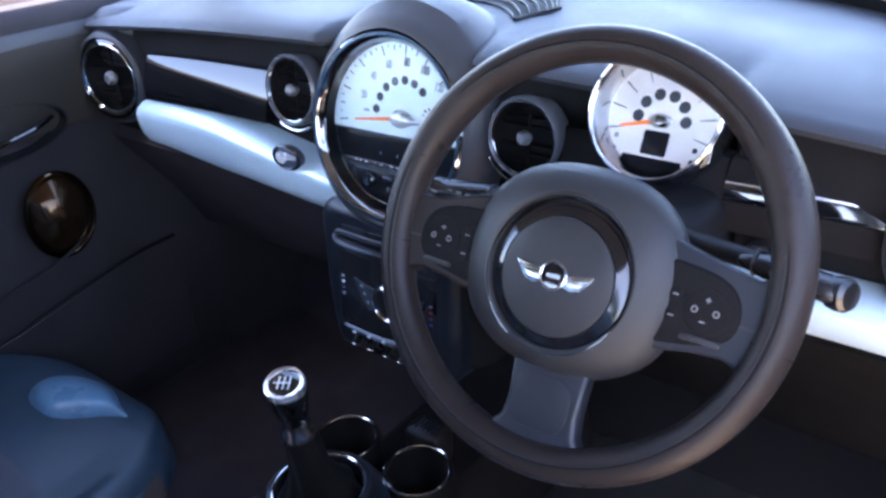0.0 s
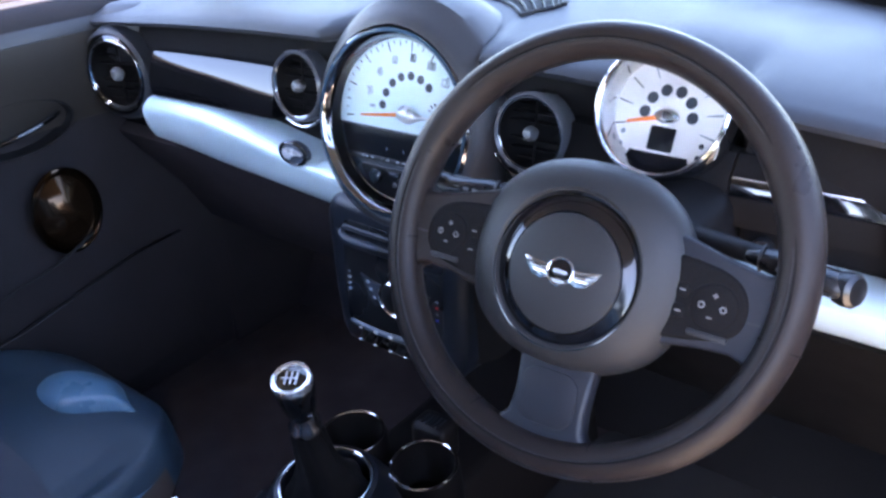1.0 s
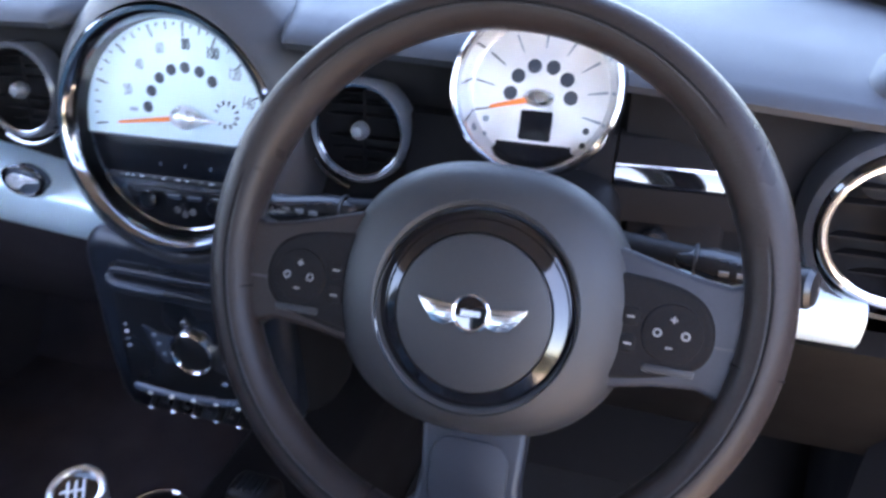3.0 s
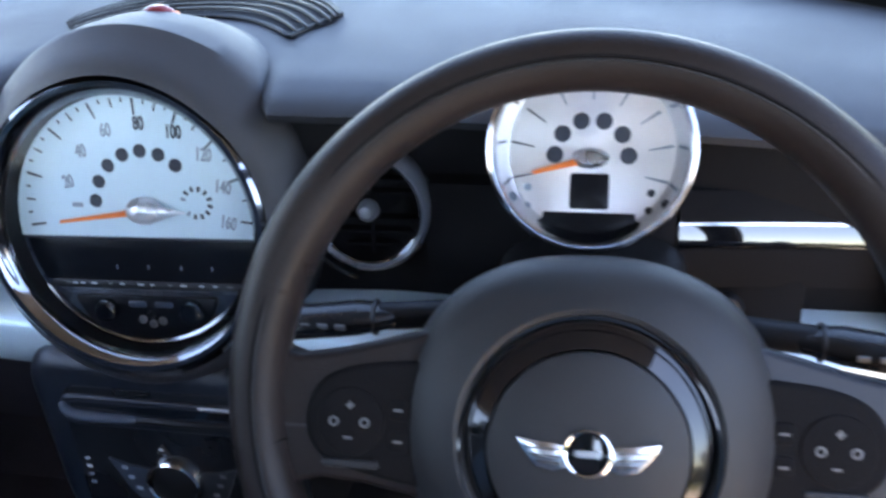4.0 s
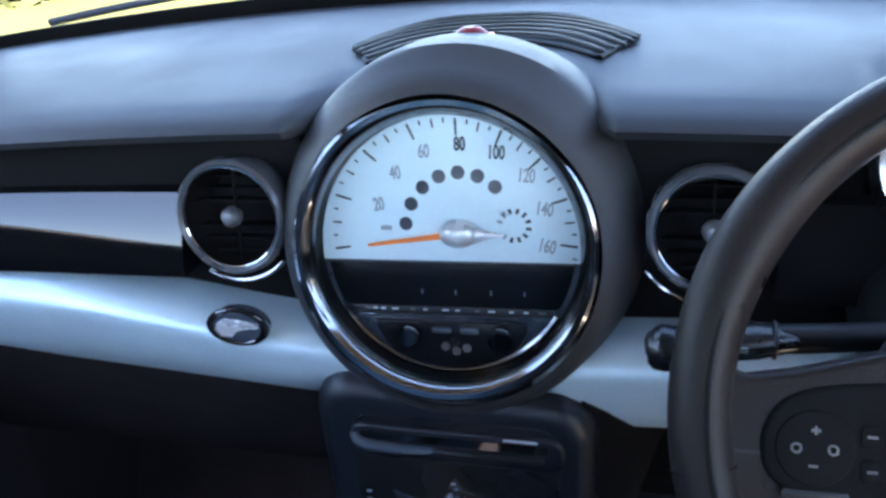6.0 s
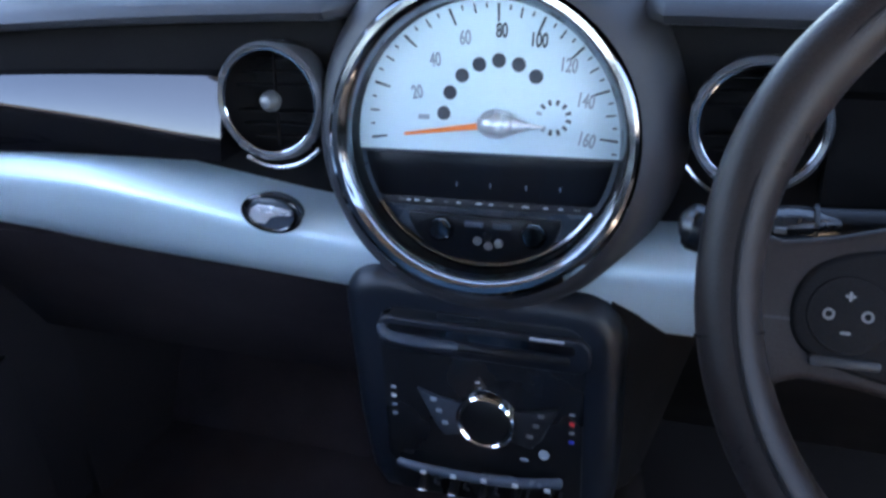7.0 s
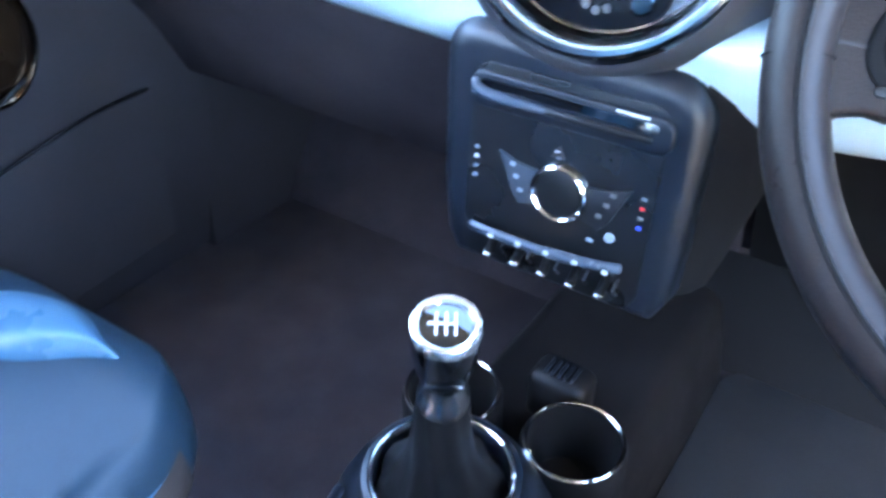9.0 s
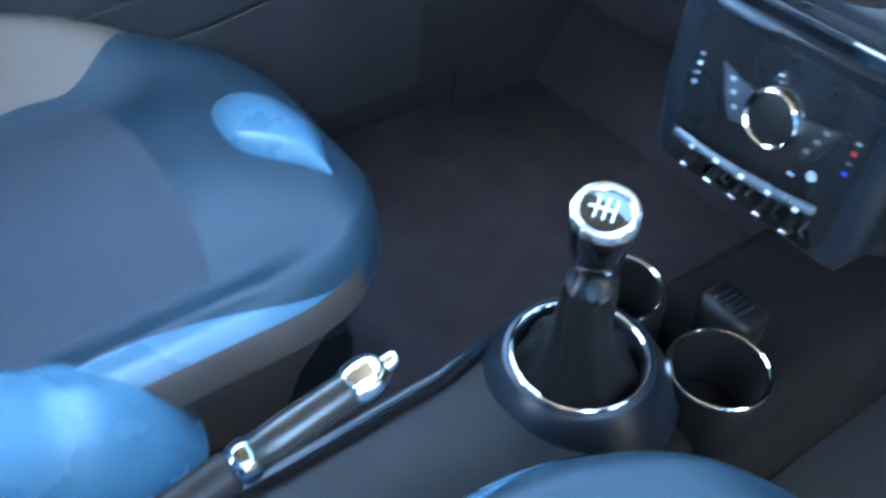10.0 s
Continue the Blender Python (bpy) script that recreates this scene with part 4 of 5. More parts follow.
def build_wheel():
    t = thing("steering_wheel", facing(0.3413, -0.177, 0.6442, 28.3, 3, -1), "dark leather three-spoke steering wheel with round airbag hub", "steering wheel")
    # rim, a little thicker at the grips
    rows = []
    for i in range(128):
        a = 2 * math.pi * i / 128
        r = 0.0152 + 0.0012 * (math.exp(-((math.degrees(a) - 28) / 16) ** 2) + math.exp(-((math.degrees(a) - 152) / 16) ** 2))
        rows.append([((0.1685 + r * math.cos(b)) * math.cos(a), (0.1685 + r * math.cos(b)) * math.sin(a), 1.12 * r * math.sin(b)) for b in [2 * math.pi * j / 20 for j in range(20)]])
    rim = part("rim", loft(rows, closed_u=True, closed_v=True), LEATHER, t, "dark leather rim")
    part("rim_seam", shifted(torus(0.1672, 0.0011, 128, 6), 0, 0, 0.0166), MATT, rim, "dark seam round the rim")
    part("rim_piping", shifted(torus(0.1654, 0.0007, 128, 6), 0, 0, 0.0165), HUB, rim, "stitched edge beside the seam")
    for a in (-10, 190, -70, -110):
        c = moved(torus(0.0157, 0.0006, 24, 6), pose(0.1685 * math.cos(radians(a)), 0.1685 * math.sin(radians(a)), 0, 0, 0, a) @ pose(0, 0, 0, 90, 0, 0))
        part("rim_joint", c, MATT, rim)
    cy = -0.020
    # hub: domed airbag body, gloss ring, centre pad
    rows = []
    for r, z in ((0.070, -0.045), (0.084, -0.030), (0.0885, -0.015), (0.0885, -0.007), (0.0860, 0.001), (0.0800, 0.009), (0.0710, 0.0165), (0.0640, 0.0195), (0.0615, 0.0180), (0.060, 0.012)):
        w = ease(0.064, 0.084, r)
        row = []
        for i in range(96):
            c, q = math.cos(2 * math.pi * i / 96), math.sin(2 * math.pi * i / 96)
            e = 1 - (0.15 if q > 0 else 0.10) * w
            row.append((0.001 + r * (1 + 0.075 * w) * math.copysign(abs(c) ** e, c), cy + 0.004 + r * (1 - (0.06 * w if q < 0 else 0)) * math.copysign(abs(q) ** e, q), z))
        rows.append(row)
    hub = part("airbag_hub", loft(rows, closed_u=True), HUB, t, "grey-black airbag cover")
    part("gloss_ring", shifted(lathe([(0.0624, 0.0110), (0.0618, 0.0126), (0.0606, 0.0133), (0.0560, 0.0152), (0.0520, 0.0167), (0.0490, 0.0178), (0.0478, 0.0165)], 96), 0.001, cy, 0), RINGGLOSS, hub, "gloss black ring")
    part("ring_edge", shifted(torus(0.0612, 0.0007, 96, 6), 0.001, cy, 0.0190), PIANO, hub)
    part("centre_pad", shifted(lathe([(0, 0.0235), (0.025, 0.0228), (0.042, 0.0205), (0.0475, 0.0185), (0.0485, 0.014)], 96), 0.001, cy, 0), HUB, hub, "round centre pad")
    # winged emblem as plain shapes
    ey, ez = cy + 0.0005, 0.0226
    em = part("emblem", shifted(lathe([(0, 0.0016), (0.0095, 0.0012), (0.0100, 0)], 40), 0.001, ey, ez), PIANO, hub, "round emblem with two metal wings")
    part("emblem_ring", shifted(torus(0.0108, 0.0012, 48, 8), 0.001, ey, ez + 0.0006), CHROME, em)
    part("emblem_bar", shifted(block(0.012, 0.0035, 0.0006), 0.001, ey, ez + 0.0014), SATIN, em)
    for s in (-1, 1):
        wing = [(0.0095, 0.0038), (0.020, 0.0046), (0.0340, 0.0068), (0.0315, 0.0022), (0.0275, -0.0030), (0.0235, -0.0072), (0.0160, -0.0090), (0.0095, -0.0068)]
        wing = [(0.001 + s * x, ey + y) for x, y in wing]
        part("emblem_wing", prism(wing if s > 0 else wing[::-1], ez - 0.002, ez + 0.0012, 0.0004), WINGS, em, "chrome wing")
        for k, (a, b, y) in enumerate(((0.0125, 0.0305, 0.0012), (0.0125, 0.0270, -0.0022), (0.0125, 0.0235, -0.0054))):
            part("emblem_line", pen(0.001 + s * a, ey + y, 0.001 + s * b, ey + y + 0.0008, 0.0006, 0.0006, ez + 0.0012, ez + 0.0014), DARK, em)
    # side spokes with button pads
    for s in (-1, 1):
        o = [(0.066, 0.036), (0.080, 0.0320), (0.104, 0.0255), (0.125, 0.0200), (0.146, 0.0165), (0.154, 0.019), (0.161, 0.026), (0.161, -0.066), (0.153, -0.057), (0.143, -0.049), (0.134, -0.046), (0.110, -0.048), (0.080, -0.054), (0.062, -0.058)]
        o = [(s * x, y) for x, y in o]
        # Left spoke browner, right one bluer: light on each put into its colour
        sp = part("side_spoke", prism(o if s > 0 else o[::-1], -0.018, 0.004, 0.006, 3), SPOKE if s > 0 else LEATHER, t, "dark side spoke")
        part("spoke_joint", prism([(s * 0.138, -0.0185), (s * 0.166, -0.0185), (s * 0.166, -0.0200), (s * 0.138, -0.0200)][::s], 0.0035, 0.0044), RUBBER, sp)
        o = [(0.074, 0.018), (0.104, 0.0155), (0.122, 0.0115), (0.134, 0.004), (0.1405, -0.009), (0.1400, -0.024), (0.132, -0.0345), (0.115, -0.0410), (0.090, -0.0460), (0.074, -0.0480)]
        o = [(s * p.x, p.y) for p in smooth_line([(x, y, 0) for x, y in o], 4)]
        pad = part("button_pad", prism(o[::-1] if s > 0 else o, -0.012, 0.0066, 0.0036, 3), MATT, sp, "rounded black switch pod")
        part("key_disc", shifted(lathe([(0, 0.0022), (0.012, 0.0020), (0.0172, 0.0010), (0.0182, -0.001)], 44), s * 0.117, cy + 0.005, 0.0064), MATT, pad, "round four-way key")
        for x, y, w in ((-0.0085, 0.0, 0.0030), (0.0075, 0.0, 0.0030), (0.0, 0.0085, 0.0018), (-0.001, -0.0080, 0.0014)):
            if w > 0.002:
                bm = shifted(torus(w * 0.70, 0.0006, 12, 6), s * 0.117 + x, cy + 0.005 + y, 0.0086)
            else:
                bm = joined(block(0.004, 0.0012, 0.0006, at=(s * 0.117 + x, cy + 0.005 + y, 0.0086)), block(0.0012, 0.004 if y > 0 else 0.001, 0.0006, at=(s * 0.117 + x, cy + 0.005 + y, 0.0086)))
            part("switch_mark", bm, DIMMARK, pad)
        part("lower_lip", prism(rounded(0.030, 0.0045, 0.002, 3, s * 0.117, cy - 0.0165), 0.0042, 0.0080, 0.001), HUB, pad, "raised lower lip")
        for y in (0.006, -0.010):
            part("side_switch", prism(rounded(0.010, 0.011, 0.003, 3, s * 0.0925, cy + 0.006 + y), 0.004, 0.0076, 0.0012), MATT, pad)
            part("switch_mark", block(0.0045, 0.0012, 0.0006, at=(s * 0.0925, cy + 0.006 + y, 0.0078)), DIMMARK, pad)
    # lower spoke
    o = [(-0.034, -0.085), (0.034, -0.085), (0.033, -0.125), (0.035, -0.142), (0.043, -0.153), (0.058, -0.158), (0.050, -0.168), (0.0, -0.174), (-0.050, -0.168), (-0.058, -0.158), (-0.043, -0.153), (-0.033, -0.142), (-0.031, -0.125)]
    o = [(x + 0.008, y) for x, y in o]
    sp = part("lower_spoke", prism(o[::-1], -0.016, 0.003, 0.005, 3), SPOKE, t, "grey lower spoke")
    part("spoke_inset", prism(rounded(0.050, 0.046, 0.014, 6, 0.008, -0.122), 0.0022, 0.0048, 0.0014), SPOKE, sp, "smooth grey inset")


build_wheel()


# ---- centre console ----
def build_console():
    t = thing("centre_console", facing(0.0, -0.045, 0.42, 3), "slim black centre console with disc slot and climate dial", "centre console")
    out = []
    for cx, cy, r, a0, a1 in ((0.074, 0.078, 0.036, 0, 90), (-0.082, 0.086, 0.034, 90, 180)):
        out += [(cx + r * math.cos(radians(a0 + (a1 - a0) * i / 8)), cy + r * math.sin(radians(a0 + (a1 - a0) * i / 8))) for i in range(9)]
    out += [(-0.112, -0.02), (-0.105, -0.075), (-0.092, -0.097), (0.094, -0.097), (0.105, -0.075), (0.108, -0.02)]
    part("body", prism(out, -0.10, 0.0, 0.020, 6), CONSOLE, t, "charcoal console body with rounded edges")
    face = part("face_panel", prism(rounded(0.164, 0.176, 0.016, 6, 0, 0.002), -0.004, 0.0012, 0.0012), GLOSSPAD, t, "black control panel")
    slot = part("disc_slot", prism(rounded(0.170, 0.030, 0.012, 6, 0.002, 0.068), -0.002, 0.0045, 0.003, 3), CONSOLE, t, "disc slot surround")
    part("slot_mouth", prism(rounded(0.148, 0.0075, 0.003, 4, 0.001, 0.0735), 0.003, 0.0049), PIANO, slot, "dark slot")
    # Lip split in two: bright left end is a painted highlight, rest black
    part("slot_lip_lit", tube([(-0.0785, 0.0745, 0.0045), (-0.0775, 0.0695, 0.0055), (-0.068, 0.0655, 0.006), (-0.04, 0.0645, 0.0065), (-0.020, 0.0640, 0.0050), (-0.008, 0.0638, 0.0030)], [0.0040, 0.0048, 0.0050, 0.0046, 0.0040, 0.0030], 12), SHELF, slot, "lighter left end of the lip, for its highlight")
    part("slot_lip_dim", tube([(-0.030, 0.0640, 0.0040), (0.020, 0.0635, 0.0045), (0.070, 0.0645, 0.003)], 0.0036, 10), BLACK, slot)
    part("slot_mark", block(0.026, 0.0020, 0.0005, at=(0.054, 0.0800, 0.0046)), MARK, slot)
    # hazard switch marks above the dial
    part("hazard_switch", prism([(-0.006, 0.028), (0.006, 0.028), (0.0, 0.038)], 0.0, 0.003, 0.0005), DARK, face)
    part("key_mark", block(0.004, 0.0016, 0.0006, at=(-0.001, 0.0335, 0.0032)), MARK, face)
    part("key_mark", block(0.003, 0.0012, 0.0006, at=(0.001, 0.0285, 0.0032)), PALEINK, face)
    # climate dial with wing-shaped key panels
    dx, dy = 0.006, 0.0
    dial = part("climate_dial", shifted(lathe([(0, 0.009), (0.017, 0.0088), (0.0200, 0.007), (0.0205, 0.0)], 48), dx, dy, 0.0), BLACK, t, "black climate dial")
    part("dial_ring", shifted(lathe([(0.0205, 0.001), (0.0208, 0.0085), (0.0222, 0.0098), (0.0240, 0.0085), (0.0248, 0.004), (0.0248, 0.0)], 64), dx, dy, 0.0), CHROME, dial, "chrome dial ring")
    for s in (-1, 1):
        o = [(0.022, 0.012), (0.040, 0.014), (0.058, 0.020), (0.050, 0.002), (0.044, -0.012), (0.036, -0.022), (0.020, -0.018)]
        o = [(dx + s * x, dy + y) for x, y in o]
        # Left panel in the lit copy, right one in plain charcoal
        k = part("climate_keys", prism(o if s > 0 else o[::-1], 0.0, 0.0040, 0.0012), LITKEY if s < 0 else DARK, t, "wing-shaped key panel")
        for i, (x, y) in enumerate(((0.044, 0.012), (0.040, 0.002), (0.035, -0.009))):
            part("key_mark", block(0.005, 0.0035, 0.0006, at=(dx + s * x, dy + y, 0.0042)), DIMMARK if s > 0 else PALEINK, k)
        for i in range(4):
            part("scale_mark", block(0.0042, 0.0030 if i % 2 else 0.0022, 0.0006, at=(s * 0.0735, 0.016 - 0.0085 * i, 0.0016)), (PALEINK, RED, DIMMARK, BLUE)[i] if s > 0 else (PALEINK, MARK, PALEINK, PALEINK)[i], face)
    part("round_key", shifted(lathe([(0, 0.003), (0.004, 0.0028), (0.0045, 0)], 20), 0.052, -0.026, 0.0), PALEINK, face)
    part("key_mark", block(0.006, 0.0025, 0.0006, at=(0.036, -0.034, 0.0016)), PALEINK, face)
    # toggle row
    shelf = part("toggle_shelf", tube(smooth_line([(-0.071, -0.0560, 0.006), (-0.04, -0.0545, 0.010), (0.0, -0.0525, 0.012), (0.04, -0.0500, 0.010), (0.066, -0.0475, 0.006)]), 0.0048, 12, 0.8), SHELF, t, "rounded blue-grey shelf")
    for k in range(5):
        x = -0.048 + 0.026 * k
        part("shelf_mark", block(0.0045, 0.003, 0.0012, at=(x + 0.002, -0.0535 + 0.0012 * k, 0.0160)), MARK, shelf)
        sw = part("toggle_switch", tube([(x, -0.062, 0.000), (x, -0.0695, 0.009), (x, -0.0722, 0.013)], [0.0045, 0.0042, 0.0046], 12), VENTBLACK, t, "toggle switch with bright tip")
        part("toggle_tip", tube([(x - 0.0024, -0.0728, 0.0152), (x + 0.0024, -0.0728, 0.0152)], 0.0016, 10), CHROME, sw, "bright chrome tip")
        part("toggle_guard", tube([(x + 0.010, -0.060, 0.002), (x + 0.010, -0.066, 0.011), (x + 0.010, -0.075, 0.002)], 0.0012, 8), DARK, sw, "thin guard loop")
    for s in (1,):
        up = [(s * 0.098, -0.026, 0.527), (s * 0.115, -0.022, 0.517), (s * 0.136, -0.012, 0.504), (s * 0.158, 0.004, 0.490), (s * 0.158, 0.05, 0.490)]
        low = [(s * 0.090, -0.022, 0.335), (s * 0.100, -0.014, 0.335), (s * 0.112, 0.000, 0.335), (s * 0.120, 0.02, 0.335), (s * 0.120, 0.06, 0.335)]
        mid = [tuple((a + b) / 2 for a, b in zip(p, q)) for p, q in zip(up, low)]
        part("side_cheek", thickened(loft([up, mid, low]), 0.004), MATT, t, "matt black side cheek", world=True)
    return t


build_console()


# ---- tunnel, lever, cup holders ----
def build_tunnel():
    t = thing("centre_tunnel", Matrix.Translation((0, -0.4, 0.0)), "low charcoal centre tunnel between the seats", "tunnel console")
    rows = []
    for y, w, z in ((0.30, 0.085, 0.135), (0.05, 0.085, 0.135), (-0.10, 0.085, 0.140), (-0.14, 0.082, 0.165), (-0.18, 0.080, 0.190), (-0.24, 0.074, 0.196), (-0.30, 0.062, 0.196), (-0.45, 0.058, 0.192), (-0.80, 0.060, 0.185), (-1.10, 0.065, 0.18)):
        rows.append([(-w - 0.03, y, -0.005), (-w - 0.016, y, z * 0.6), (-w - 0.004, y, z - 0.014), (-w + 0.006, y, z - 0.003), (-w + 0.016, y, z), (0.0, y, z + 0.003), (w - 0.016, y, z), (w - 0.006, y, z - 0.003), (w + 0.004, y, z - 0.014), (w + 0.016, y, z * 0.6), (w + 0.03, y, -0.005)])
    part("tunnel_cover", loft(rows), TUNNEL, t, "charcoal tunnel cover", world=True)
    for s in (-1, 1):
        part("tunnel_edge", tube([(s * 0.060, -0.80, 0.190), (s * 0.058, -0.45, 0.197), (s * 0.064, -0.30, 0.200), (s * 0.076, -0.24, 0.199)], 0.0050, 10), SURROUND, t, "rounded edge bead", world=True)
    f = lathe([(0.094, -0.045), (0.082, -0.022), (0.072, -0.006), (0.066, 0.000), (0.0600, 0.001), (0.0565, -0.003), (0.0555, -0.02)], 72)
    part("lever_surround", moved(f, pose(-0.0055, -0.194, 0.221, 3, 0, 0)), SURROUND, t, "flared lever surround", world=True)
    part("surround_ring", moved(torus(0.0590, 0.0026, 80, 10), pose(-0.0055, -0.194, 0.222, 3, 0, 0)), CHROME, t, "chrome ring", world=True)


build_tunnel()


def build_gear_lever():
    base = Vector((-0.0055, -0.196, 0.205))
    top = Vector((0.021, -0.238, 0.4215))
    z = (top - base).normalized()
    m = Matrix.Translation(base) @ z.to_track_quat("Z", "Y").to_matrix().to_4x4()
    L = (top - base).length
    t = thing("gear_lever", m, "black gear lever with leather boot and chrome-ringed knob", "gear lever")
    rows = []
    for r, h in ((0.054, -0.004), (0.050, 0.010), (0.042, 0.022), (0.033, 0.040), (0.0265, 0.060), (0.0235, 0.082), (0.0215, 0.105), (0.0200, 0.125), (0.0175, 0.135)):
        rows.append([((r + 0.05 * r * math.sin(8 * a + 40 * h)) * math.cos(a), (r + 0.05 * r * math.sin(8 * a + 40 * h)) * math.sin(a), h) for a in [2 * math.pi * i / 56 for i in range(56)]])
    part("boot", loft(rows, closed_u=True), BOOT, t, "black gathered leather boot")
    part("shaft_collar", lathe([(0.0165, 0.130), (0.0195, 0.134), (0.0195, 0.142), (0.0160, 0.147), (0.0155, 0.165)], 40), SATIN, t, "satin collar")
    kn = part("knob", lathe([(0.0150, L - 0.062), (0.0175, L - 0.055), (0.0205, L - 0.042), (0.0228, L - 0.026), (0.0235, L - 0.012), (0.0228, L - 0.004), (0.020, L - 0.002)], 56), PIANO, t, "gloss black knob")
    m2 = pose(0, 0, L, 3, 0, 0)
    part("knob_ring", moved(lathe([(0.0236, -0.010), (0.0238, -0.003), (0.0228, 0.0005), (0.0210, 0.0016), (0.0184, 0.0008), (0.0170, -0.002)], 64), m2), KNOBRING, kn, "chrome ring")
    part("knob_cap", moved(lathe([(0, -0.0002), (0.010, -0.0006), (0.0178, -0.0018)], 48), m2), PIANO, kn, "glossy dark cap with shift pattern")
    for k, x in enumerate((-0.0062, 0.0, 0.0062)):
        part("shift_line", moved(block(0.0019, 0.0175, 0.0006, at=(x, 0, 0.0001)), m2), MARK, kn)
    part("shift_line", moved(block(0.0150, 0.0018, 0.0006, at=(0, 0, 0.0001)), m2), MARK, kn)
    part("shift_line", moved(block(0.0050, 0.0018, 0.0006, at=(-0.0094, 0.0, 0.0001)), m2), MARK, kn)


build_gear_lever()


def build_cup_holders():
    for x, y, z, label in ((0.0635, -0.085, 0.203, "open round cup holder with a thin chrome rim"), (-0.060, -0.092, 0.203, "open round cup holder with a thin chrome rim")):
        t = thing("cup_holder", pose(x, y, z, 4, 0, 0), label, "cup holder", "cup holders")
        part("cup", lathe([(0, -0.066), (0.033, -0.066), (0.036, -0.060), (0.0405, -0.010), (0.0415, -0.001), (0.0455, -0.001), (0.048, -0.006), (0.0485, -0.070)], 64), BOOT, t, "deep black cup")
        part("cup_rim", torus(0.0438, 0.0022, 72, 10), CHROME, t, "thin chrome rim")
    t = thing("storage_bin", pose(0.012, 0.0, 0.165, 0, 0, 0), "ribbed rubber-topped block ahead of the cup holders", "storage bin")
    part("bin_body", block(0.062, 0.046, 0.060, 0.012, 3), TUNNEL, t, "black block")
    for k in range(5):
        part("rib", block(0.0030, 0.024, 0.010, 0.0012, 1, at=(-0.014 + 0.007 * k, -0.002, 0.0285)), SURROUND, t, "raised rubber rib")


build_cup_holders()


def build_handbrake():
    t = thing("handbrake", Matrix.Translation((0.016, -0.62, 0.2)), "leather handbrake lever with chrome collar and button", "handbrake")
    a, b = Vector((0.016, -0.500, 0.340)), Vector((0.016, -0.418, 0.362))
    d = (b - a).normalized()
    part("lever", tube([a - d * 0.20 - Vector((0, 0, 0.02)), a - d * 0.10 - Vector((0, 0, 0.004)), a - d * 0.01], [0.013, 0.013, 0.013], 20), LEATHER, t, "black lever", world=True)
    part("grip", tube([a, a + d * 0.03, b - d * 0.006], [0.0118, 0.0124, 0.0118], 24), GRIP, t, "smooth leather grip", world=True)
    rot = d.to_track_quat("Z", "Y").to_matrix().to_4x4()
    part("grip_collar", moved(lathe([(0.0120, -0.007), (0.0134, -0.005), (0.0139, 0.0), (0.0134, 0.004), (0.0122, 0.006)], 36), Matrix.Translation(a) @ rot), DARKCHROME, t, "chrome collar", world=True)
    part("end_cap", moved(lathe([(0.0132, -0.012), (0.0146, -0.008), (0.0146, 0.002), (0.0125, 0.009), (0.0085, 0.013), (0.0075, 0.013)], 36), Matrix.Translation(b) @ rot), CHROME, t, "chrome end cap", world=True)
    part("release_button", moved(lathe([(0.0062, 0.010), (0.0062, 0.019), (0.005, 0.022), (0, 0.0225)], 28), Matrix.Translation(b) @ rot), CHROME, t, "chrome release button", world=True)
    part("gaiter", tube([(0.016, -0.66, 0.19), (0.016, -0.63, 0.24), (0.016, -0.60, 0.30)], [0.040, 0.030, 0.018], 20), LEATHER, t, "leather gaiter", world=True)


build_handbrake()


# ---- seats ----
def pad_top(u, s, bolster):
    """Height of a pad's upper side: u across (-1 to 1), s from the front (0) to the back (1)."""
    z = bolster * ease(0.50, 0.86, abs(u)) * ease(0.02, 0.35, s)
    e = max(0.0, (abs(u) - 0.85) / 0.15)
    z -= 0.055 * (1 - math.sqrt(max(0.0, 1 - e * e)))
    f = max(0.0, 1 - s / 0.16)
    z -= 0.065 * (1 - math.sqrt(max(0.0, 1 - f * f)))
    z -= 0.006 * math.exp(-((abs(u) - 0.50) / 0.035) ** 2) * ease(0.05, 0.15, s) * (1 if bolster > 0.05 else 0)
    return z + 0.012 * math.cos(min(1.0, abs(u) / 0.5) * math.pi / 2) * ease(0.1, 0.3, s)


def pad_shape(width, length, thick, bolster, front=0.40, power=2.4, u0=-1.0, u1=1.0, lift=0.0, s0=0.0, s1=1.0, n=36, k=40, tuck=0.94):
    """Upholstered pad: x across, y from 0 at the front back to -length, z up; raised side bolsters."""
    def top(u, s):
        return pad_top(u, s, bolster) + lift
    rows = []
    for j in range(n + 1):
        s = s0 + (s1 - s0) * (j / n) ** 1.35
        w = width / 2 * (1 - (1 - min(1.0, max(s, 0.004) / front)) ** power) ** (1 / power)
        up = [(w * (u0 + (u1 - u0) * i / k), -s * length, top(u0 + (u1 - u0) * i / k, s)) for i in range(k + 1)]
        down = [(x * tuck, y, -thick + 0.02 * (1 - min(1, s / 0.2))) for x, y, z in up[::-1]]
        rows.append(up + down)
    return loft(rows, closed_u=True, caps=True)


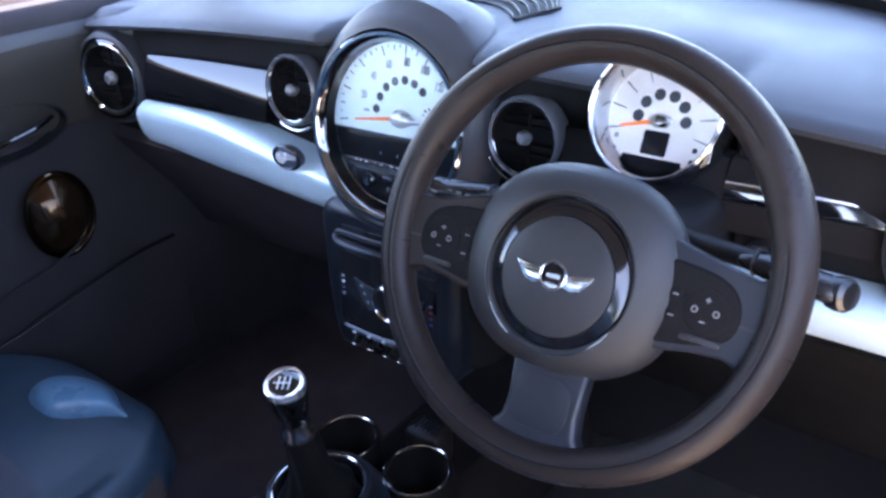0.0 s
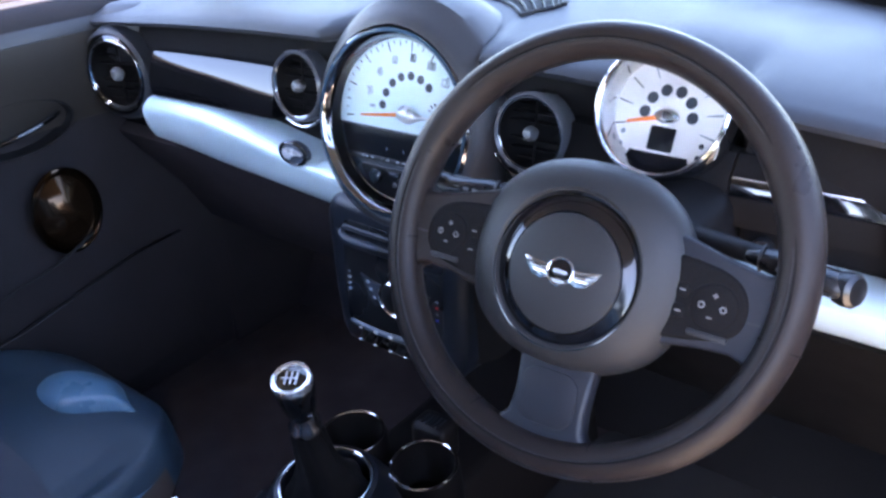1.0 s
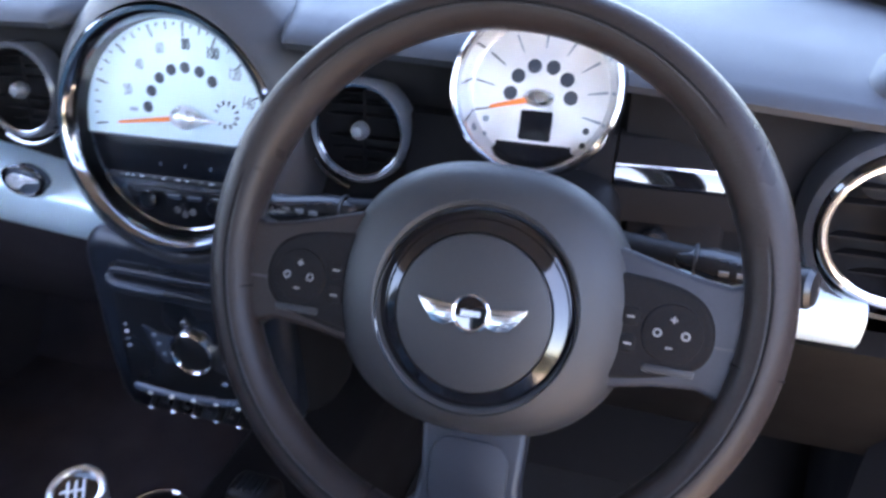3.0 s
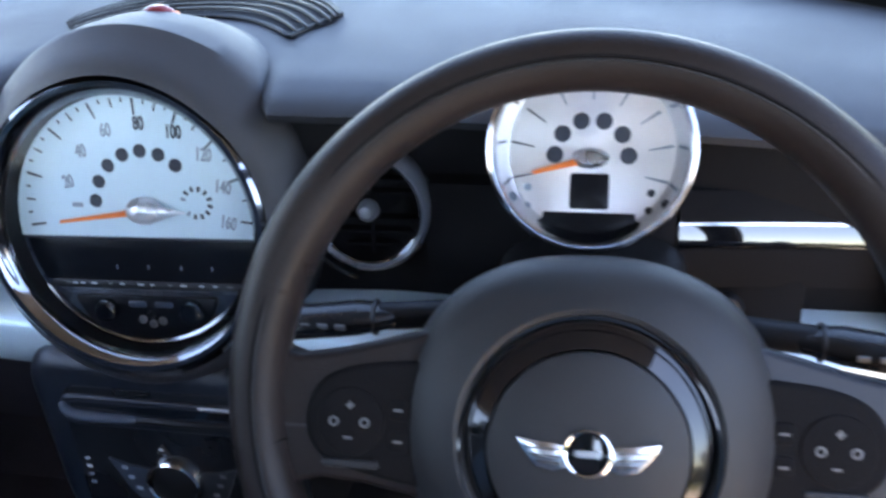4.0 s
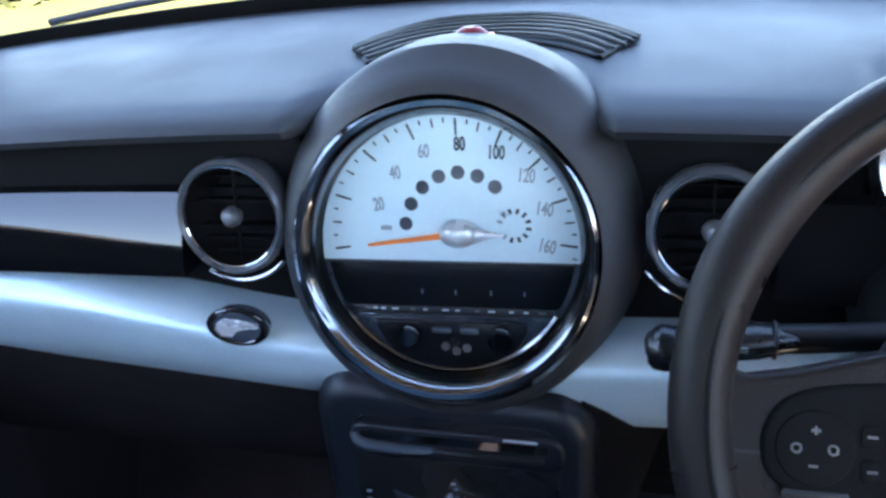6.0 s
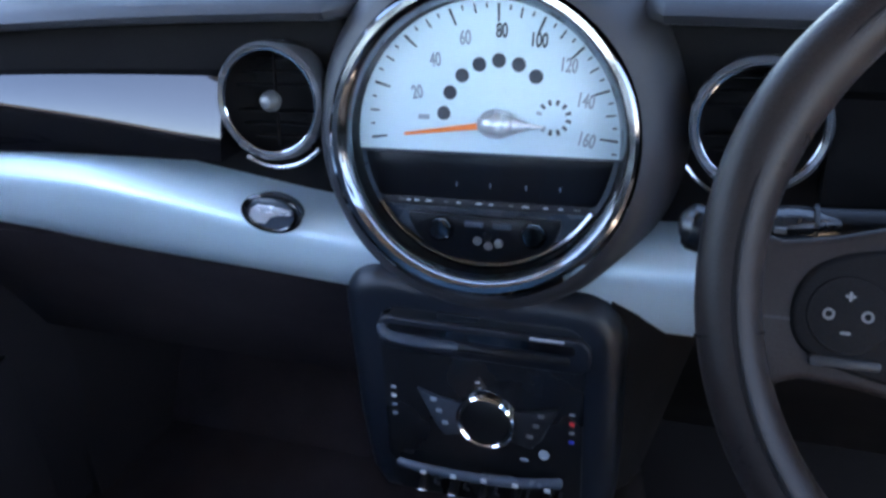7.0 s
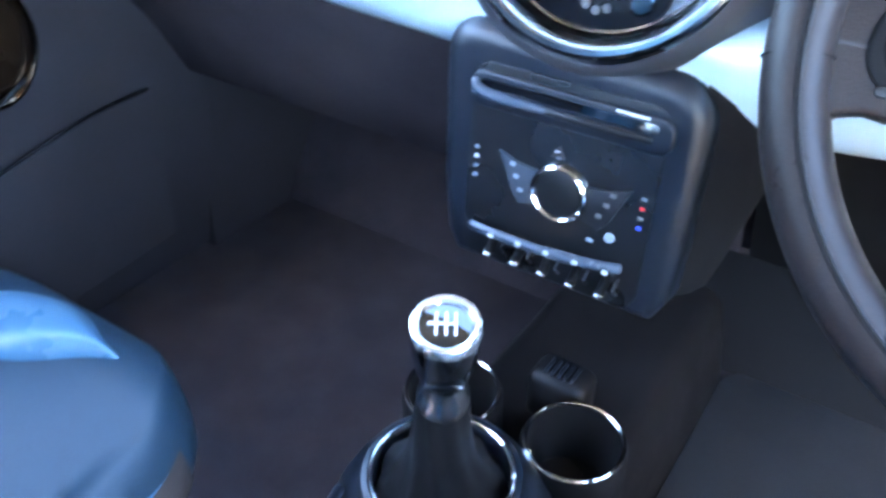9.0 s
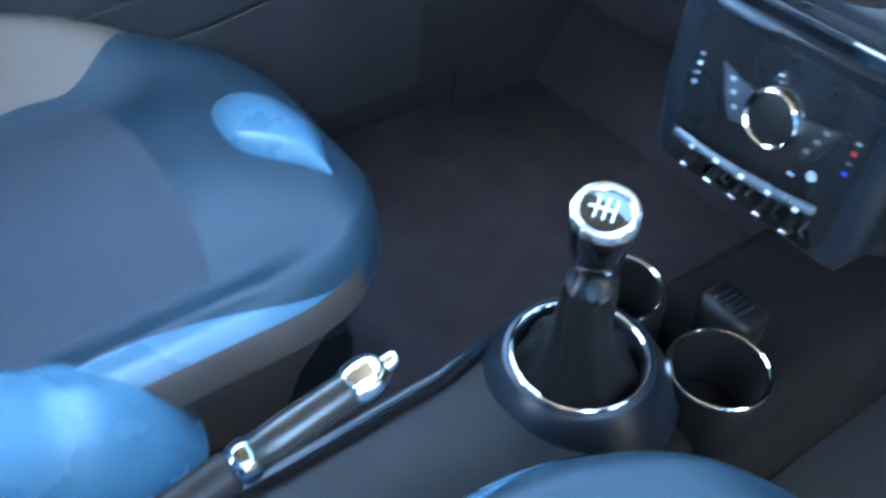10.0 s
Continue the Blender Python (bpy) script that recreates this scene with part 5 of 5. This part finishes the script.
def build_seat(x, y, z, label):
    t = thing("seat", Matrix.Translation((x, y, 0.0)), label, "car seat", "front seats")
    W, L = 0.50, 0.54
    side = 1 if x < 0 else -1
    m = pose(0, 0, z, 3, 0, 0)
    def far_edge(q):
        return 0.97 - 0.40 * ease(0.18, 0.46, q) - 0.10 * ease(0.5, 0.8, q)

    def top(v, q):
        """Height over the cushion's base: v from the outer (-1) to the tunnel side (1), q from the front back."""
        h = 0.012 * math.cos(min(1.0, abs(v) / 0.6) * math.pi / 2) * ease(0.1, 0.3, q)
        h += 0.095 * ease(0.06, 0.56, q) * ease(0.42, 0.95, -v)
        h += 0.010 * ease(0.74, 0.88, v) * ease(0.18, 0.40, q)
        e = max(0.0, (abs(v) - 0.84) / 0.16)
        h -= 0.058 * (1 - math.sqrt(max(0.0, 1 - e * e)))
        f = max(0.0, 1 - q / 0.16)
        return h - 0.065 * (1 - math.sqrt(max(0.0, 1 - f * f)))

    def half(q):
        return W / 2 * (1 - (1 - min(1.0, max(q, 0.004) / 0.40)) ** 2.4) ** (1 / 2.4)

    rows = []
    for j in range(61):
        q = (j / 60) ** 1.4
        up = [(side * half(q) * v, -q * L, top(v, q)) for v in [math.sin(math.pi / 2 * (2 * i / 90 - 1)) for i in range(91)]]
        rows.append(up + [(x * 0.90, y, -0.075) for x, y, h in up[::-1]])
    cushion = part("seat_cushion", moved(loft(rows, closed_u=True, caps=True), m), SEATEDGE, t, "blue-black leatherette cushion", sharp=60)
    # woven centre, set in with a soft edge
    rows = []
    for j in range(41):
        row = []
        for i in range(41):
            c = 2 * i / 40 - 1
            b0 = 0.350 + 0.040 * abs(c) ** 3
            q = b0 + (0.97 - b0) * j / 40
            v = 0.10 + c * 0.64
            v = max(v, -far_edge(q) + 0.02)
            rim = min(1.0, (1 - abs(c)) / 0.08, j / 3.0)
            row.append((side * half(q) * v, -q * L, top(v, q) - 0.001 + 0.0035 * ease(0, 1, rim)))
        rows.append(row)
    part("cushion_insert", moved(loft(rows), m), SEAT, cushion, "woven cloth centre", sharp=60)
    # tear-shaped roll at the cushion front, pointed towards the tunnel
    rows = []
    for j in range(19):
        r = j / 18
        row = []
        for i in range(56):
            a = 2 * math.pi * i / 56
            ex, ey = r * math.cos(a), r * math.sin(a)
            ey *= 1 - 0.80 * ease(-0.1, 1.05, ex)
            fx, fy = 0.016 + 0.090 * ex - 0.012 * ey, -0.072 + 0.018 * ex + 0.050 * ey
            v = fx / half(-fy / L)
            row.append((side * fx, fy, top(min(1.0, v), -fy / L) + 0.020 * (1 - r ** 4) ** 0.9 - 0.0015))
        rows.append(row)
    part("front_roll", moved(loft(rows, closed_u=True), m), SKYLIT, cushion, "plump front roll, made bluer for the sky's sheen", sharp=60)
    # skins of the outer bolster and the roll beside the tunnel, tinted for light
    for outer, q0, mat, label in ((-1.0, 0.235, WARMLIT, "broad side bolster, paled and warmed for the door's light"), (1.0, 0.20, SKYLIT, "narrow side roll, its highlight put into the colour"), (1.0, 0.16, WARMSIDE, "side of the roll, browned for the warm light")):
        rows = []
        for j in range(41):
            q = q0 + (0.97 - q0) * j / 40
            lo, hi = far_edge(q), 1.0
            if mat is SKYLIT:
                lo, hi = 0.968 - 0.110 * ease(0.20, 0.60, q), 0.972
            elif mat is WARMSIDE:
                lo = 0.970
            row = []
            for i in range(25):
                c = math.sin(math.pi / 2 * i / 24)
                v = math.copysign(lo + (hi - lo) * c, outer)
                row.append((side * half(q) * v * (1 + 0.010 * ease(0.95, 1, abs(v))), -q * L, top(v, q) - 0.001 + 0.0035 * (ease(0, 0.10, c) if mat is not WARMSIDE else 0.8) * min(1.0, j / 4)))
            rows.append(row)
        part("side_bolster" if mat is not WARMSIDE else "roll_side", moved(loft(rows), m), mat, cushion, label, sharp=60)
    # skirt following the cushion's outline down to the base
    rim = [(-half(q), -q * L) for q in [0.97 * (1 - i / 40) ** 1.6 for i in range(41)]]
    rim += [(-x, y) for x, y in rim[::-1]]
    rows = [[(k * x, (y + 0.27) * k - 0.27, h) for x, y in rim] for k, h in ((0.975, z - 0.060), (0.945, z - 0.082), (0.88, z - 0.115), (0.84, z - 0.16), (0.82, 0.05))]
    part("cushion_skirt", loft(rows), WARMSIDE, t, "cloth skirt, browned for the warm light")
    back = pose(0, -0.50, 0.24, -66, 0, 0)
    bm = pad_shape(0.50, 0.62, 0.10, 0.085, front=0.12)
    part("backrest", moved(bm, back), SEATEDGE, t, "blue-black leatherette backrest with deep bolsters")
    part("backrest_insert", moved(pad_shape(0.50, 0.62, 0.02, 0.085, front=0.12, u0=-0.49, u1=0.49, lift=0.003, s0=0.08, s1=0.95), back), SEAT, t, "woven cloth centre")
    for s in (-1, 1):
        part("backrest_bolster", tube(smooth_line([(s * 0.238, -0.305, 0.12), (s * 0.242, -0.345, 0.175), (s * 0.245, -0.42, 0.212), (s * 0.245, -0.50, 0.30), (s * 0.24, -0.58, 0.52), (s * 0.22, -0.68, 0.78)]), [0.050 + 0.024 * ease(0, 9, j) for j in range(31)], 28), SKYLIT, t, "plump side bolster, paled blue for the sky's light")
    part("headrest", moved(block(0.24, 0.09, 0.16, 0.04, 5), pose(0, -0.86, 0.92, -18, 0, 0)), SEATEDGE, t, "padded headrest")
    for s in (-1, 1):
        part("headrest_post", tube([(s * 0.06, -0.80, 0.77), (s * 0.06, -0.84, 0.88)], 0.006, 10), CHROME, t)
    part("seat_base", block(0.40, 0.44, 0.13, 0.02, at=(0, -0.30, 0.065)), BLACK, t, "black seat base")
    return t


build_seat(-0.405, -0.215, 0.257, "passenger seat in blue-black leatherette with cloth centre, beside the tunnel")
build_seat(0.327, -0.180, 0.314, "driver's seat in blue-black leatherette with cloth centre, behind the wheel")
